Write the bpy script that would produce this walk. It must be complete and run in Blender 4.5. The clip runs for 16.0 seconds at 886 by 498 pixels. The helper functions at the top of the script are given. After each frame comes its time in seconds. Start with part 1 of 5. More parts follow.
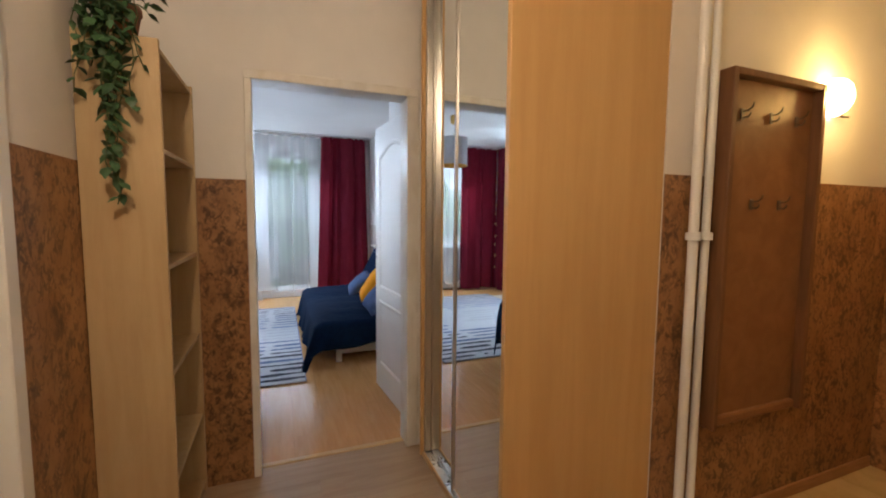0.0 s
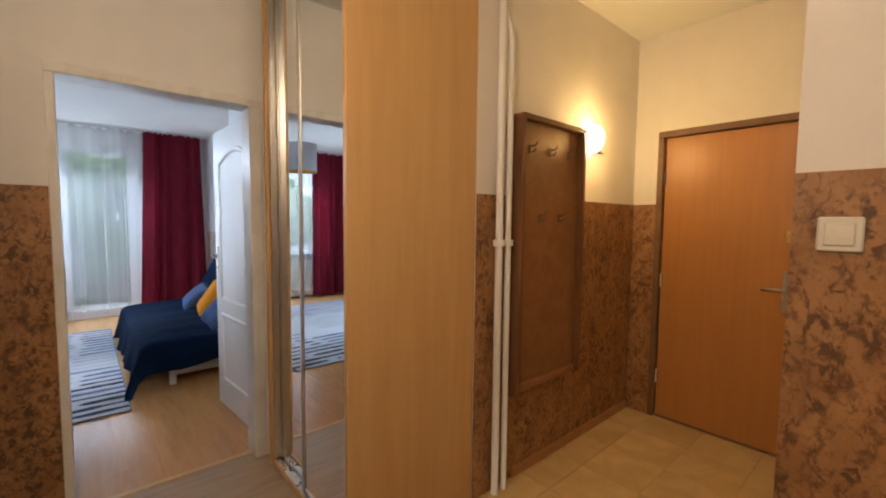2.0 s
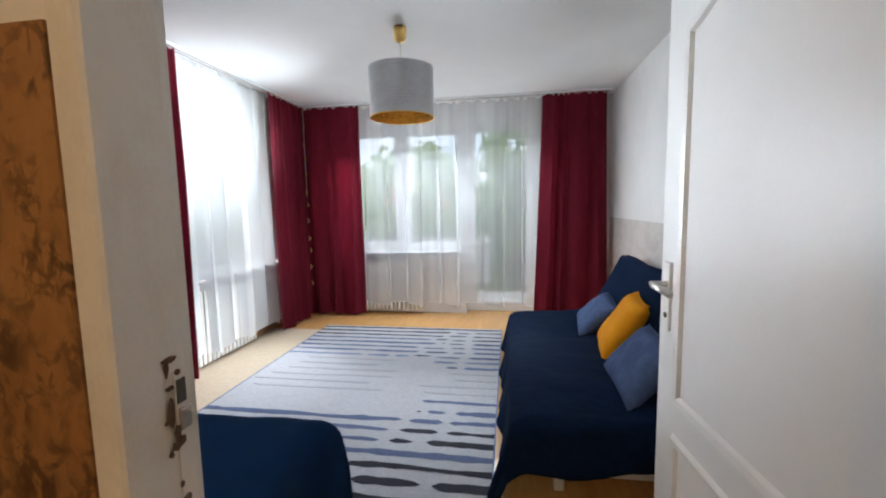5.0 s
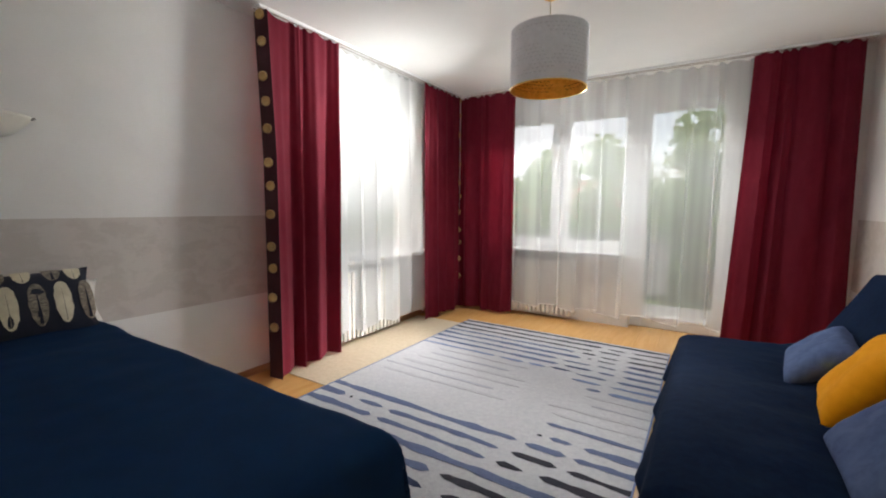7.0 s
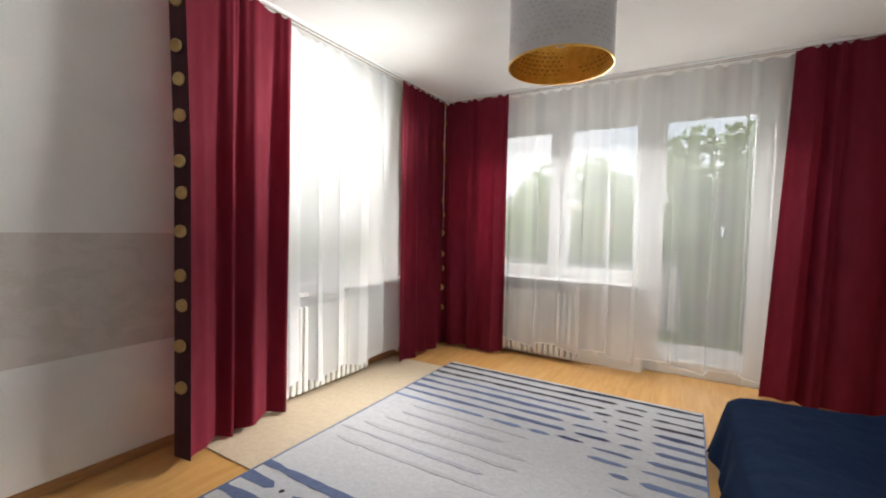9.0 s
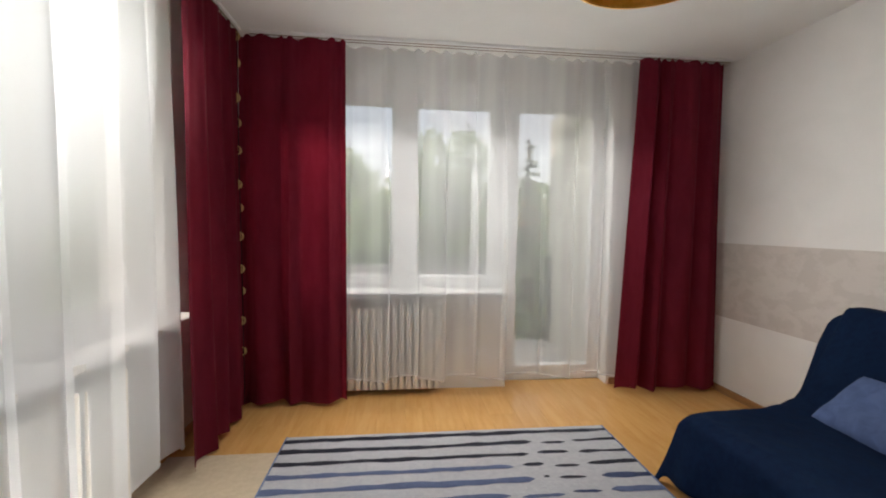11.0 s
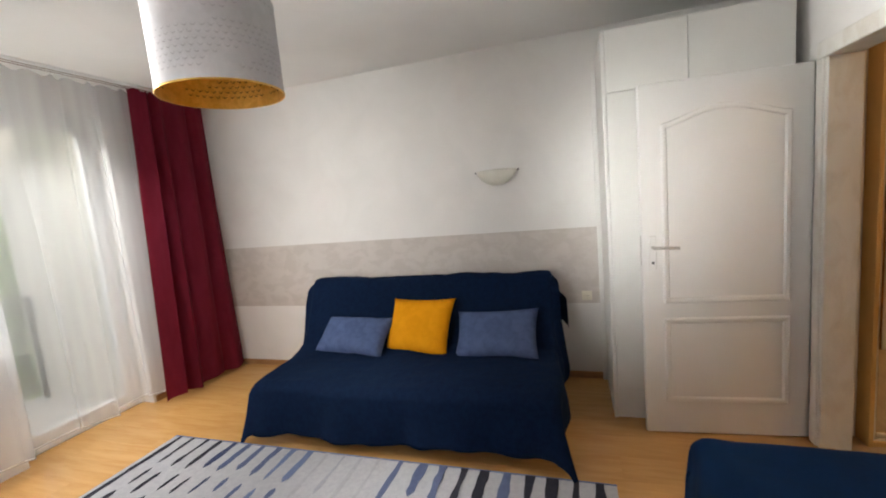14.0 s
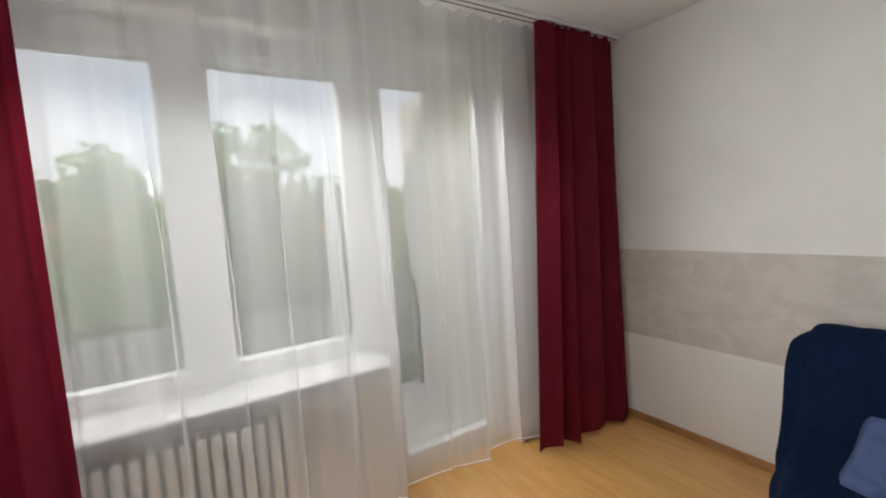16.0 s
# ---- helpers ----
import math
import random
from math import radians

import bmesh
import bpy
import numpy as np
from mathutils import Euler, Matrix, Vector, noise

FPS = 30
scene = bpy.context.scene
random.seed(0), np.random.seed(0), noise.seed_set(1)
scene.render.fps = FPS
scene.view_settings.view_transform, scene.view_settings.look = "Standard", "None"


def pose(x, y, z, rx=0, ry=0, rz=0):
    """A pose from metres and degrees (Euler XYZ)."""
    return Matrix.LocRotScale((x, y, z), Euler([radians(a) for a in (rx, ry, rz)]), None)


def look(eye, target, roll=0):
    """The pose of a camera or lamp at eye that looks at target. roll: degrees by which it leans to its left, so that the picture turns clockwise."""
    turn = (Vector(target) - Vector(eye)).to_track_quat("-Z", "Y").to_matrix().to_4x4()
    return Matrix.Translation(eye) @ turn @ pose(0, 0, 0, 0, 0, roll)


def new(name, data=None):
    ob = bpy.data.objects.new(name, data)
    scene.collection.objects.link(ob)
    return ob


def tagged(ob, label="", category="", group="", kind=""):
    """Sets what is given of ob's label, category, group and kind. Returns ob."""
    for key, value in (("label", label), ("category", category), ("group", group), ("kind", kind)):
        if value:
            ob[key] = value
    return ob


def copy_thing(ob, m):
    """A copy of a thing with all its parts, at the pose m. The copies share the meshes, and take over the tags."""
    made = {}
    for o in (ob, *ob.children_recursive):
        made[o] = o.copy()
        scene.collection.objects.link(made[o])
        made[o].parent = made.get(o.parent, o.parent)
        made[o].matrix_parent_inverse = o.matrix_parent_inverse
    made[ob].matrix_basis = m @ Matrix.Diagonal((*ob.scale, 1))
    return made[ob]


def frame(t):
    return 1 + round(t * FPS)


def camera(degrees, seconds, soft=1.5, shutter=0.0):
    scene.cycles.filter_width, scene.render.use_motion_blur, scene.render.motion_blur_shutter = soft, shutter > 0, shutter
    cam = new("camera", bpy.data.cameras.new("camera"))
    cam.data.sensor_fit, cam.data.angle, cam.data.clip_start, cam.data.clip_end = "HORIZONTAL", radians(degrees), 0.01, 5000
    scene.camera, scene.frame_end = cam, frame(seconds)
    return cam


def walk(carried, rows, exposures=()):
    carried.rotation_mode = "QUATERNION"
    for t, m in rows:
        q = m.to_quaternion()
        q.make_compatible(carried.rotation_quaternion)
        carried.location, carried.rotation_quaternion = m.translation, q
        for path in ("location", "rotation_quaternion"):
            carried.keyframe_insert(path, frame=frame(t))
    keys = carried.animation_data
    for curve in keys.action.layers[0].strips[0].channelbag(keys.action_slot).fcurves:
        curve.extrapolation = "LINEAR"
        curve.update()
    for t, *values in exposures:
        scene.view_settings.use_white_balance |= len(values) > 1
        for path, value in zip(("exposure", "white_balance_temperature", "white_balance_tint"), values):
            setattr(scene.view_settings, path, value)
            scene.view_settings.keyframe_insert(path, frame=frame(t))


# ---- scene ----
cam = camera(93.8, 16.0, 2.0)
PATH = [
    (0, (0.116, -2.277, 1.374), (0.846, -0.422, 1.212), 0.5),
    (0.5, (0.033, -2.472, 1.402), (1.105, -0.791, 1.245), 1.2),
    (1, (-0.037, -2.584, 1.41), (1.227, -1.041, 1.266), 1.4),
    (1.5, (-0.016, -2.582, 1.409), (1.32, -1.1, 1.27), 0.9),
    (2, (0.067, -2.489, 1.408), (1.378, -0.985, 1.272), 0.6),
    (2.5, (0.158, -2.334, 1.399), (1.387, -0.762, 1.269), 0.6),
    (3, (0.184, -2.004, 1.392), (1.261, -0.323, 1.274), 1.4),
    (3.5, (0.239, -1.577, 1.406), (0.97, 0.279, 1.264), 0.8),
    (4, (0.31, -1.199, 1.401), (0.615, 0.769, 1.22), 0.5),
    (4.5, (0.32, -0.72, 1.389), (0.366, 1.271, 1.201), 0.3),
    (5, (0.374, -0.333, 1.368), (0.058, 1.631, 1.162), -1.1),
    (5.2, (0.386, -0.252, 1.362), (-0.088, 1.679, 1.144), -1.2),
    (7.3, (0.502, 0.09, 1.274), (-0.597, 1.75, 1.084), 0.4),
    (7.5, (0.496, 0.094, 1.271), (-0.62, 1.745, 1.096), 0.3),
    (8, (0.426, 0.163, 1.275), (-0.73, 1.793, 1.182), 2.0),
    (8.2, (0.382, 0.237, 1.261), (-0.823, 1.833, 1.196), 1.9),
    (9.2, (0.08, 0.88, 1.26), (-0.86, 2.64, 1.15), 1.2),
    (10.3, (-0.495, 1.451, 1.215), (-0.99, 3.386, 1.103), 0.4),
    (10.5, (-0.63, 1.52, 1.268), (-1.026, 3.478, 1.173), -0.1),
    (11, (-1.047, 1.583, 1.306), (-0.833, 3.568, 1.197), 0.8),
    (11.5, (-1.365, 1.694, 1.371), (-0.395, 3.433, 1.177), -0.9),
    (12, (-1.594, 1.628, 1.413), (-0.137, 2.985, 1.222), -3.9),
    (12.5, (-1.768, 1.413, 1.522), (-0.011, 2.342, 1.296), -5.4),
    (13, (-1.801, 1.307, 1.55), (0.112, 1.859, 1.358), -5.7),
    (13.5, (-1.803, 1.285, 1.543), (0.133, 1.745, 1.339), -5.7),
    (14, (-1.763, 1.349, 1.525), (0.129, 1.949, 1.278), -5.2),
    (14.5, (-1.576, 1.601, 1.507), (0.174, 2.53, 1.232), -5.8),
    (15, (-1.426, 1.995, 1.471), (0.108, 3.259, 1.249), -3.6),
    (15.5, (-1.23, 2.37, 1.475), (0.083, 3.872, 1.335), -3.0),
    (16, (-1.019, 2.823, 1.505), (0.009, 4.533, 1.357), -4.0),
]
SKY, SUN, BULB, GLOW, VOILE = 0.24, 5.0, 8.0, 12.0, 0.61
HALLB, FILLC = 29.0, (0.93, 0.98, 1.0)
# watts of the added fill lamps: two outside, the rest before the curtains
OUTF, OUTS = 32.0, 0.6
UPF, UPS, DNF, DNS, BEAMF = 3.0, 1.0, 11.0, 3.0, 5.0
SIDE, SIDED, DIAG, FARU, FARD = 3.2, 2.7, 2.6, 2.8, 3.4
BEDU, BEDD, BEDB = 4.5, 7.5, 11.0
walk(cam, [(t, look(e, g, r)) for t, e, g, r in PATH],
     [(0.0, 0.44, 5320, 10), (3.0, 0.46, 5300, 10), (3.5, 0.60, 5220, 10), (4.0, 0.76, 5480, 10), (4.5, 0.54, 5740, 10), (5.0, 0.34, 6000, 10), (7.5, 0.26, 6950, 12), (8.2, 0.28, 6980, 12), (10.5, 0.0, 7050, 13), (11.0, -0.12, 7080, 13), (11.5, -0.08, 7100, 13),
      (12.0, 0.05, 7150, 13), (12.5, 0.10, 7100, 13), (13.0, 0.32, 7050, 13), (13.5, 0.44, 7000, 13), (14.5, 0.22, 7050, 13), (15.5, -0.16, 6950, 12), (16.0, -0.16, 6900, 12)])

# ---- world, sun, lamps ----
world = bpy.data.worlds.new("world")
scene.world = world
world.use_nodes = True
wn = world.node_tree
sky = wn.nodes.new("ShaderNodeTexSky")
sky.sky_type, sky.sun_disc = "NISHITA", False
sky.sun_elevation, sky.sun_rotation = radians(46), radians(-151)
sky.air_density, sky.dust_density = 1.2, 4.0
bg = wn.nodes["Background"]
clouds = wn.nodes.new("ShaderNodeTexNoise")
clouds.inputs["Scale"].default_value, clouds.inputs["Detail"].default_value = 3.0, 6
mixs = wn.nodes.new("ShaderNodeMix")
mixs.data_type = "RGBA"
mixs.inputs["B"].default_value = (4.6, 4.85, 5.2, 1)
ramp = wn.nodes.new("ShaderNodeMapRange")
ramp.inputs["From Min"].default_value, ramp.inputs["From Max"].default_value = 0.35, 0.6
ramp.inputs["To Min"].default_value, ramp.inputs["To Max"].default_value = 0.35, 1.0
wn.links.new(clouds.outputs["Fac"], ramp.inputs["Value"])
wn.links.new(ramp.outputs["Result"], mixs.inputs["Factor"])
wn.links.new(sky.outputs["Color"], mixs.inputs["A"])
wn.links.new(mixs.outputs["Result"], bg.inputs["Color"])
bg.inputs["Strength"].default_value = SKY

sun = new("sun", bpy.data.lights.new("sun", "SUN"))
sun.data.energy, sun.data.angle, sun.data.color = SUN, radians(12), (1.0, 0.97, 0.93)
sun.matrix_world = look((-4.5, -6, 9.5), (0, 2, 0))

sconce_bulb = new("sconce_bulb", bpy.data.lights.new("sconce_bulb", "POINT"))
sconce_bulb.data.energy, sconce_bulb.data.color, sconce_bulb.data.shadow_soft_size = BULB, (1.0, 0.56, 0.13), 0.03
sconce_bulb.location = (2.49, -1.20, 1.93)

hall_bulb = new("hall_bulb", bpy.data.lights.new("hall_bulb", "POINT"))
hall_bulb.data.energy, hall_bulb.data.color, hall_bulb.data.shadow_soft_size = HALLB, (1.0, 0.67, 0.37), 0.06
hall_bulb.location = (-0.15, -2.10, 2.42)


def fill_light(at, towards, wide, high, cone, watts):
    """An area lamp added near a window as fill, imitating daylight in the room."""
    w = new("fill_light", bpy.data.lights.new("fill_light", "AREA"))
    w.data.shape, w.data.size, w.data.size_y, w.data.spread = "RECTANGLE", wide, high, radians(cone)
    w.data.energy, w.data.color = watts, FILLC
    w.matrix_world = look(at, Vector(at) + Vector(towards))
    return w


# added outside above the window heads to brighten the voile
fill_light((-0.80, 5.34, 2.47), (0, -0.60, -0.80), 1.8, 0.10, 180, OUTF)
fill_light((-3.10, 3.15, 2.85), (0.62, 0, -0.78), 1.4, 0.5, 180, OUTS)
# added inside the room before the curtains, cones aimed past the camera
fill_light((-0.35, 4.40, 0.95), (0, -0.15, 1), 2.1, 0.24, 105, UPF)
fill_light((-1.95, 3.20, 0.95), (0.15, 0, 1), 1.2, 0.24, 105, UPS)
fill_light((-0.35, 4.22, 2.20), (0, 0.12, -1), 2.1, 0.24, 105, DNF)
fill_light((-1.93, 3.20, 2.20), (0.15, 0, -1), 1.2, 0.24, 80, DNS)
fill_light((-0.33, 4.42, 2.24), (0, -1, -0.02), 1.6, 0.16, 26, BEAMF)
fill_light((-1.93, 3.20, 1.50), (1, -0.10, 0), 0.8, 1.2, 72, SIDE)
fill_light((-1.93, 2.95, 1.50), (1, -0.65, 0), 0.25, 1.0, 28, SIDED)
fill_light((-1.00, 4.40, 1.50), (1, -0.42, 0), 0.6, 1.2, 60, DIAG)
fill_light((-0.33, 4.46, 1.66), (0, -1, 0.30), 1.9, 0.14, 33, FARU)
fill_light((-0.33, 4.46, 2.20), (0, -1, -0.95), 1.9, 0.16, 28, FARD)
fill_light((-0.75, 4.34, 1.66), (-1, -1.2, 0.62), 1.0, 0.14, 43, BEDU)
fill_light((-0.75, 4.34, 1.10), (-0.8, -1.2, -0.60), 1.0, 0.14, 46, BEDD)
fill_light((-0.75, 4.34, 2.24), (-1, -1.0, -0.26), 0.9, 0.14, 45, BEDB)


# ---- materials ----
def mat(name, c1, c2=None, rough=0.6, scale=8.0, stretch=(1, 1, 1), bump=0.0, metal=0.0, fine=120.0, lo=0.35, hi=0.65, coat=0.0, sheen=0.0, island=0.0, spec=0.5):
    m = bpy.data.materials.new(name)
    m.use_nodes = True
    n, l = m.node_tree.nodes, m.node_tree.links
    b = n["Principled BSDF"]
    b.inputs["Roughness"].default_value, b.inputs["Metallic"].default_value = rough, metal
    b.inputs["Coat Weight"].default_value, b.inputs["Sheen Weight"].default_value = coat, sheen
    b.inputs["Specular IOR Level"].default_value = spec
    c2 = c2 or tuple(0.88 * c for c in c1)
    co, mp = n.new("ShaderNodeTexCoord"), n.new("ShaderNodeMapping")
    mp.inputs["Scale"].default_value = stretch
    l.new(co.outputs["Object"], mp.inputs["Vector"])
    vec = mp.outputs["Vector"]
    rnd = n.new("ShaderNodeObjectInfo").outputs["Random"]
    if island:
        add = n.new("ShaderNodeVectorMath")
        add.operation = "MULTIPLY_ADD"
        l.new(rnd, add.inputs[0])
        add.inputs[1].default_value = (37, 53, 29)
        l.new(vec, add.inputs[2])
        vec = add.outputs[0]
    t1, t2 = n.new("ShaderNodeTexNoise"), n.new("ShaderNodeTexNoise")
    t1.inputs["Scale"].default_value, t1.inputs["Detail"].default_value, t1.inputs["Distortion"].default_value = scale, 5, 0.6
    t2.inputs["Scale"].default_value, t2.inputs["Detail"].default_value = fine, 3
    l.new(vec, t1.inputs["Vector"])
    l.new(vec, t2.inputs["Vector"])
    mr = n.new("ShaderNodeMapRange")
    mr.inputs["From Min"].default_value, mr.inputs["From Max"].default_value = lo, hi
    mx = n.new("ShaderNodeMix")
    mx.data_type = "RGBA"
    mx.inputs["A"].default_value, mx.inputs["B"].default_value = (*c1, 1), (*c2, 1)
    sm = n.new("ShaderNodeMath")
    sm.operation = "MULTIPLY_ADD"
    l.new(t2.outputs["Fac"], sm.inputs[0])
    sm.inputs[1].default_value = 0.25
    l.new(t1.outputs["Fac"], sm.inputs[2])
    sb = n.new("ShaderNodeMath")
    sb.operation = "SUBTRACT"
    l.new(sm.outputs[0], sb.inputs[0])
    sb.inputs[1].default_value = 0.125
    l.new(sb.outputs[0], mr.inputs["Value"])
    l.new(mr.outputs["Result"], mx.inputs["Factor"])
    out = mx.outputs["Result"]
    if island:
        hv = n.new("ShaderNodeHueSaturation")
        vr = n.new("ShaderNodeMapRange")
        vr.inputs["To Min"].default_value, vr.inputs["To Max"].default_value = 1 - island, 1 + island
        l.new(rnd, vr.inputs["Value"])
        l.new(vr.outputs["Result"], hv.inputs["Value"])
        l.new(out, hv.inputs["Color"])
        out = hv.outputs["Color"]
    l.new(out, b.inputs["Base Color"])
    rr = n.new("ShaderNodeMapRange")
    rr.inputs["To Min"].default_value, rr.inputs["To Max"].default_value = max(0.0, rough * 0.85), min(1.0, rough * 1.15)
    l.new(t1.outputs["Fac"], rr.inputs["Value"])
    l.new(rr.outputs["Result"], b.inputs["Roughness"])
    if bump:
        bp = n.new("ShaderNodeBump")
        bp.inputs["Strength"].default_value, bp.inputs["Distance"].default_value = bump, 0.004
        l.new(sm.outputs[0], bp.inputs["Height"])
        l.new(bp.outputs["Normal"], b.inputs["Normal"])
    return m


def burl(name, base, mid, dark):
    """Brown burl-patterned wallpaper: mottled base, thin crooked dark cracks and small knots in clusters."""
    m = mat(name, base, mid, 0.5, 9.0, (1, 1, 0.7), bump=0.1, fine=70)
    n, l = m.node_tree.nodes, m.node_tree.links
    b = n["Principled BSDF"]
    old = b.inputs["Base Color"].links[0].from_socket
    co = n.new("ShaderNodeTexCoord")

    def fac(scale, detail, twist, shift):
        t, mp = n.new("ShaderNodeTexNoise"), n.new("ShaderNodeMapping")
        mp.inputs["Scale"].default_value, mp.inputs["Location"].default_value = (1, 1, 0.75), (shift, shift * 0.7, shift * 1.3)
        l.new(co.outputs["Object"], mp.inputs["Vector"])
        l.new(mp.outputs["Vector"], t.inputs["Vector"])
        t.inputs["Scale"].default_value, t.inputs["Detail"].default_value, t.inputs["Distortion"].default_value = scale, detail, twist
        return t.outputs["Fac"]

    def step(value, lo, hi, a, z):
        r = n.new("ShaderNodeMapRange")
        r.inputs["From Min"].default_value, r.inputs["From Max"].default_value = lo, hi
        r.inputs["To Min"].default_value, r.inputs["To Max"].default_value = a, z
        l.new(value, r.inputs["Value"])
        return r.outputs["Result"]

    def calc(op, a, z):
        k = n.new("ShaderNodeMath")
        k.operation = op
        for i, v in enumerate((a, z)):
            if isinstance(v, float):
                k.inputs[i].default_value = v
            else:
                l.new(v, k.inputs[i])
        return k.outputs[0]

    for scale, twist, width, cluster, lo, share, tint, shift in ((22.0, 0.5, 0.060, 20.0, 0.48, 0.9, 1.1, 0.0), (44.0, 0.4, 0.075, 36.0, 0.47, 0.75, 1.4, 3.0), (12.0, 0.8, 0.034, 15.0, 0.49, 0.7, 1.6, 7.0)):
        line = step(calc("ABSOLUTE", calc("SUBTRACT", fac(scale, 9, twist, shift), 0.5), 0.0), width * 0.4, width, 1.0, 0.0)
        mask = step(fac(cluster, 3, 0.4, shift + 11.0), lo, lo + 0.16, 0.0, share)
        mx = n.new("ShaderNodeMix")
        mx.data_type = "RGBA"
        l.new(calc("MULTIPLY", line, mask), mx.inputs["Factor"])
        l.new(old, mx.inputs["A"])
        mx.inputs["B"].default_value = (*(tint * c for c in dark), 1)
        old = mx.outputs["Result"]
    knot = calc("MULTIPLY", step(fac(34.0, 7, 0.5, 19.0), 0.52, 0.60, 0.0, 0.85), step(fac(5.5, 3, 0.3, 23.0), 0.50, 0.60, 0.0, 1.0))
    mx = n.new("ShaderNodeMix")
    mx.data_type = "RGBA"
    l.new(knot, mx.inputs["Factor"])
    l.new(old, mx.inputs["A"])
    mx.inputs["B"].default_value = (*dark, 1)
    l.new(mx.outputs["Result"], b.inputs["Base Color"])
    return m


def sheer_cloth(name, through_share):
    m = bpy.data.materials.new(name)
    m.use_nodes = True
    n, l = m.node_tree.nodes, m.node_tree.links
    n.remove(n["Principled BSDF"])
    tr, df, ts, m1, m2 = (n.new("ShaderNode" + k) for k in ("BsdfTransparent", "BsdfDiffuse", "BsdfTranslucent", "MixShader", "MixShader"))
    df.inputs["Color"].default_value = (0.88, 0.89, 0.90, 1)
    ts.inputs["Color"].default_value = (0.92, 0.93, 0.94, 1)
    m1.inputs[0].default_value = 0.6
    l.new(df.outputs[0], m1.inputs[1])
    l.new(ts.outputs[0], m1.inputs[2])
    co, w = n.new("ShaderNodeTexCoord"), n.new("ShaderNodeTexNoise")
    mp = n.new("ShaderNodeMapping")
    mp.inputs["Scale"].default_value = (1, 1, 0.035)
    l.new(co.outputs["Object"], mp.inputs["Vector"])
    l.new(mp.outputs["Vector"], w.inputs["Vector"])
    w.inputs["Scale"].default_value, w.inputs["Detail"].default_value = 6.5, 1.5
    mr = n.new("ShaderNodeMapRange")
    mr.inputs["From Min"].default_value, mr.inputs["From Max"].default_value = 0.40, 0.60
    mr.inputs["To Min"].default_value, mr.inputs["To Max"].default_value = 1 - through_share * 1.08, 1 - through_share * 0.90
    l.new(w.outputs["Fac"], mr.inputs["Value"])
    l.new(mr.outputs["Result"], m2.inputs[0])
    l.new(tr.outputs[0], m2.inputs[1])
    l.new(m1.outputs[0], m2.inputs[2])
    l.new(m2.outputs[0], n["Material Output"].inputs["Surface"])
    return m


def glow(name, col, strength):
    m = mat(name, (0.9, 0.88, 0.82), rough=0.4)
    b = m.node_tree.nodes["Principled BSDF"]
    b.inputs["Emission Color"].default_value, b.inputs["Emission Strength"].default_value = (*col, 1), strength
    return m


WALL = mat("white_wall_paint", (0.80, 0.79, 0.77), (0.76, 0.75, 0.73), 0.85, 3.0, bump=0.05)
CEIL = mat("ceiling_paint", (0.82, 0.82, 0.80), (0.79, 0.79, 0.77), 0.9, 2.0, bump=0.04)
HALLW = mat("hall_wall_paint", (0.78, 0.74, 0.69), (0.74, 0.70, 0.65), 0.85, 3.0, bump=0.06)
BAND = mat("grey_plaster_band", (0.545, 0.50, 0.465), (0.60, 0.555, 0.52), 0.8, 7.0, (1, 1, 1.6), bump=0.35, fine=45, lo=0.42, hi=0.56)
BURL = burl("brown_burl_wallpaper", (0.39, 0.205, 0.075), (0.28, 0.135, 0.046), (0.085, 0.040, 0.017))
PLANK = mat("oak_laminate", (0.62, 0.345, 0.125), (0.55, 0.285, 0.095), 0.23, 4.0, (7, 0.7, 1), bump=0.02, fine=24, island=0.035, coat=0.05, spec=0.5)
HALLPLANK = mat("hall_laminate", (0.43, 0.31, 0.19), (0.36, 0.25, 0.15), 0.33, 4.0, (0.7, 7, 1), bump=0.02, fine=24, island=0.035)
TILE = mat("beige_stone_tile", (0.62, 0.455, 0.21), (0.50, 0.355, 0.15), 0.35, 6.0, bump=0.05, island=0.08)
GROUT = mat("grout", (0.44, 0.32, 0.16), rough=0.9)
TRIMW = mat("oak_trim", (0.42, 0.22, 0.09), (0.32, 0.16, 0.06), 0.4, 6.0, (1, 1, 6))
BIRCH = mat("birch_board", (0.60, 0.385, 0.15), (0.55, 0.34, 0.125), 0.38, 3.0, (6, 6, 0.4), bump=0.015, fine=30)
SHELFW = mat("pale_birch_shelf", (0.53, 0.39, 0.20), (0.48, 0.34, 0.165), 0.5, 4.0, (6, 6, 0.6), bump=0.02, fine=60)
DOORBR = mat("brown_door_veneer", (0.45, 0.205, 0.046), (0.42, 0.187, 0.040), 0.38, 3.0, (10, 10, 0.5), fine=50)
DARKBR = mat("dark_brown_wood", (0.20, 0.092, 0.034), (0.15, 0.068, 0.026), 0.45, 5.0, (8, 8, 0.7), bump=0.03)
RACKP = mat("brown_leatherette", (0.27, 0.125, 0.042), (0.22, 0.10, 0.034), 0.5, 12.0, bump=0.15)
FRAMEG = mat("grey_brown_frame", (0.20, 0.11, 0.05), (0.16, 0.085, 0.04), 0.5)
WHITEP = mat("white_gloss_paint", (0.80, 0.80, 0.78), (0.77, 0.77, 0.75), 0.35, 3.0)
WORNP = mat("worn_white_paint", (0.76, 0.75, 0.71), (0.66, 0.63, 0.57), 0.45, 5.0, (2, 2, 1), bump=0.1, lo=0.45, hi=0.7)
CABW = mat("white_melamine", (0.74, 0.74, 0.71), (0.71, 0.71, 0.68), 0.4, 3.0)
PLASTIC = mat("ivory_plastic", (0.78, 0.74, 0.62), rough=0.35)
PVC = mat("white_window_frame", (0.82, 0.83, 0.83), (0.79, 0.80, 0.80), 0.35, 3.0)
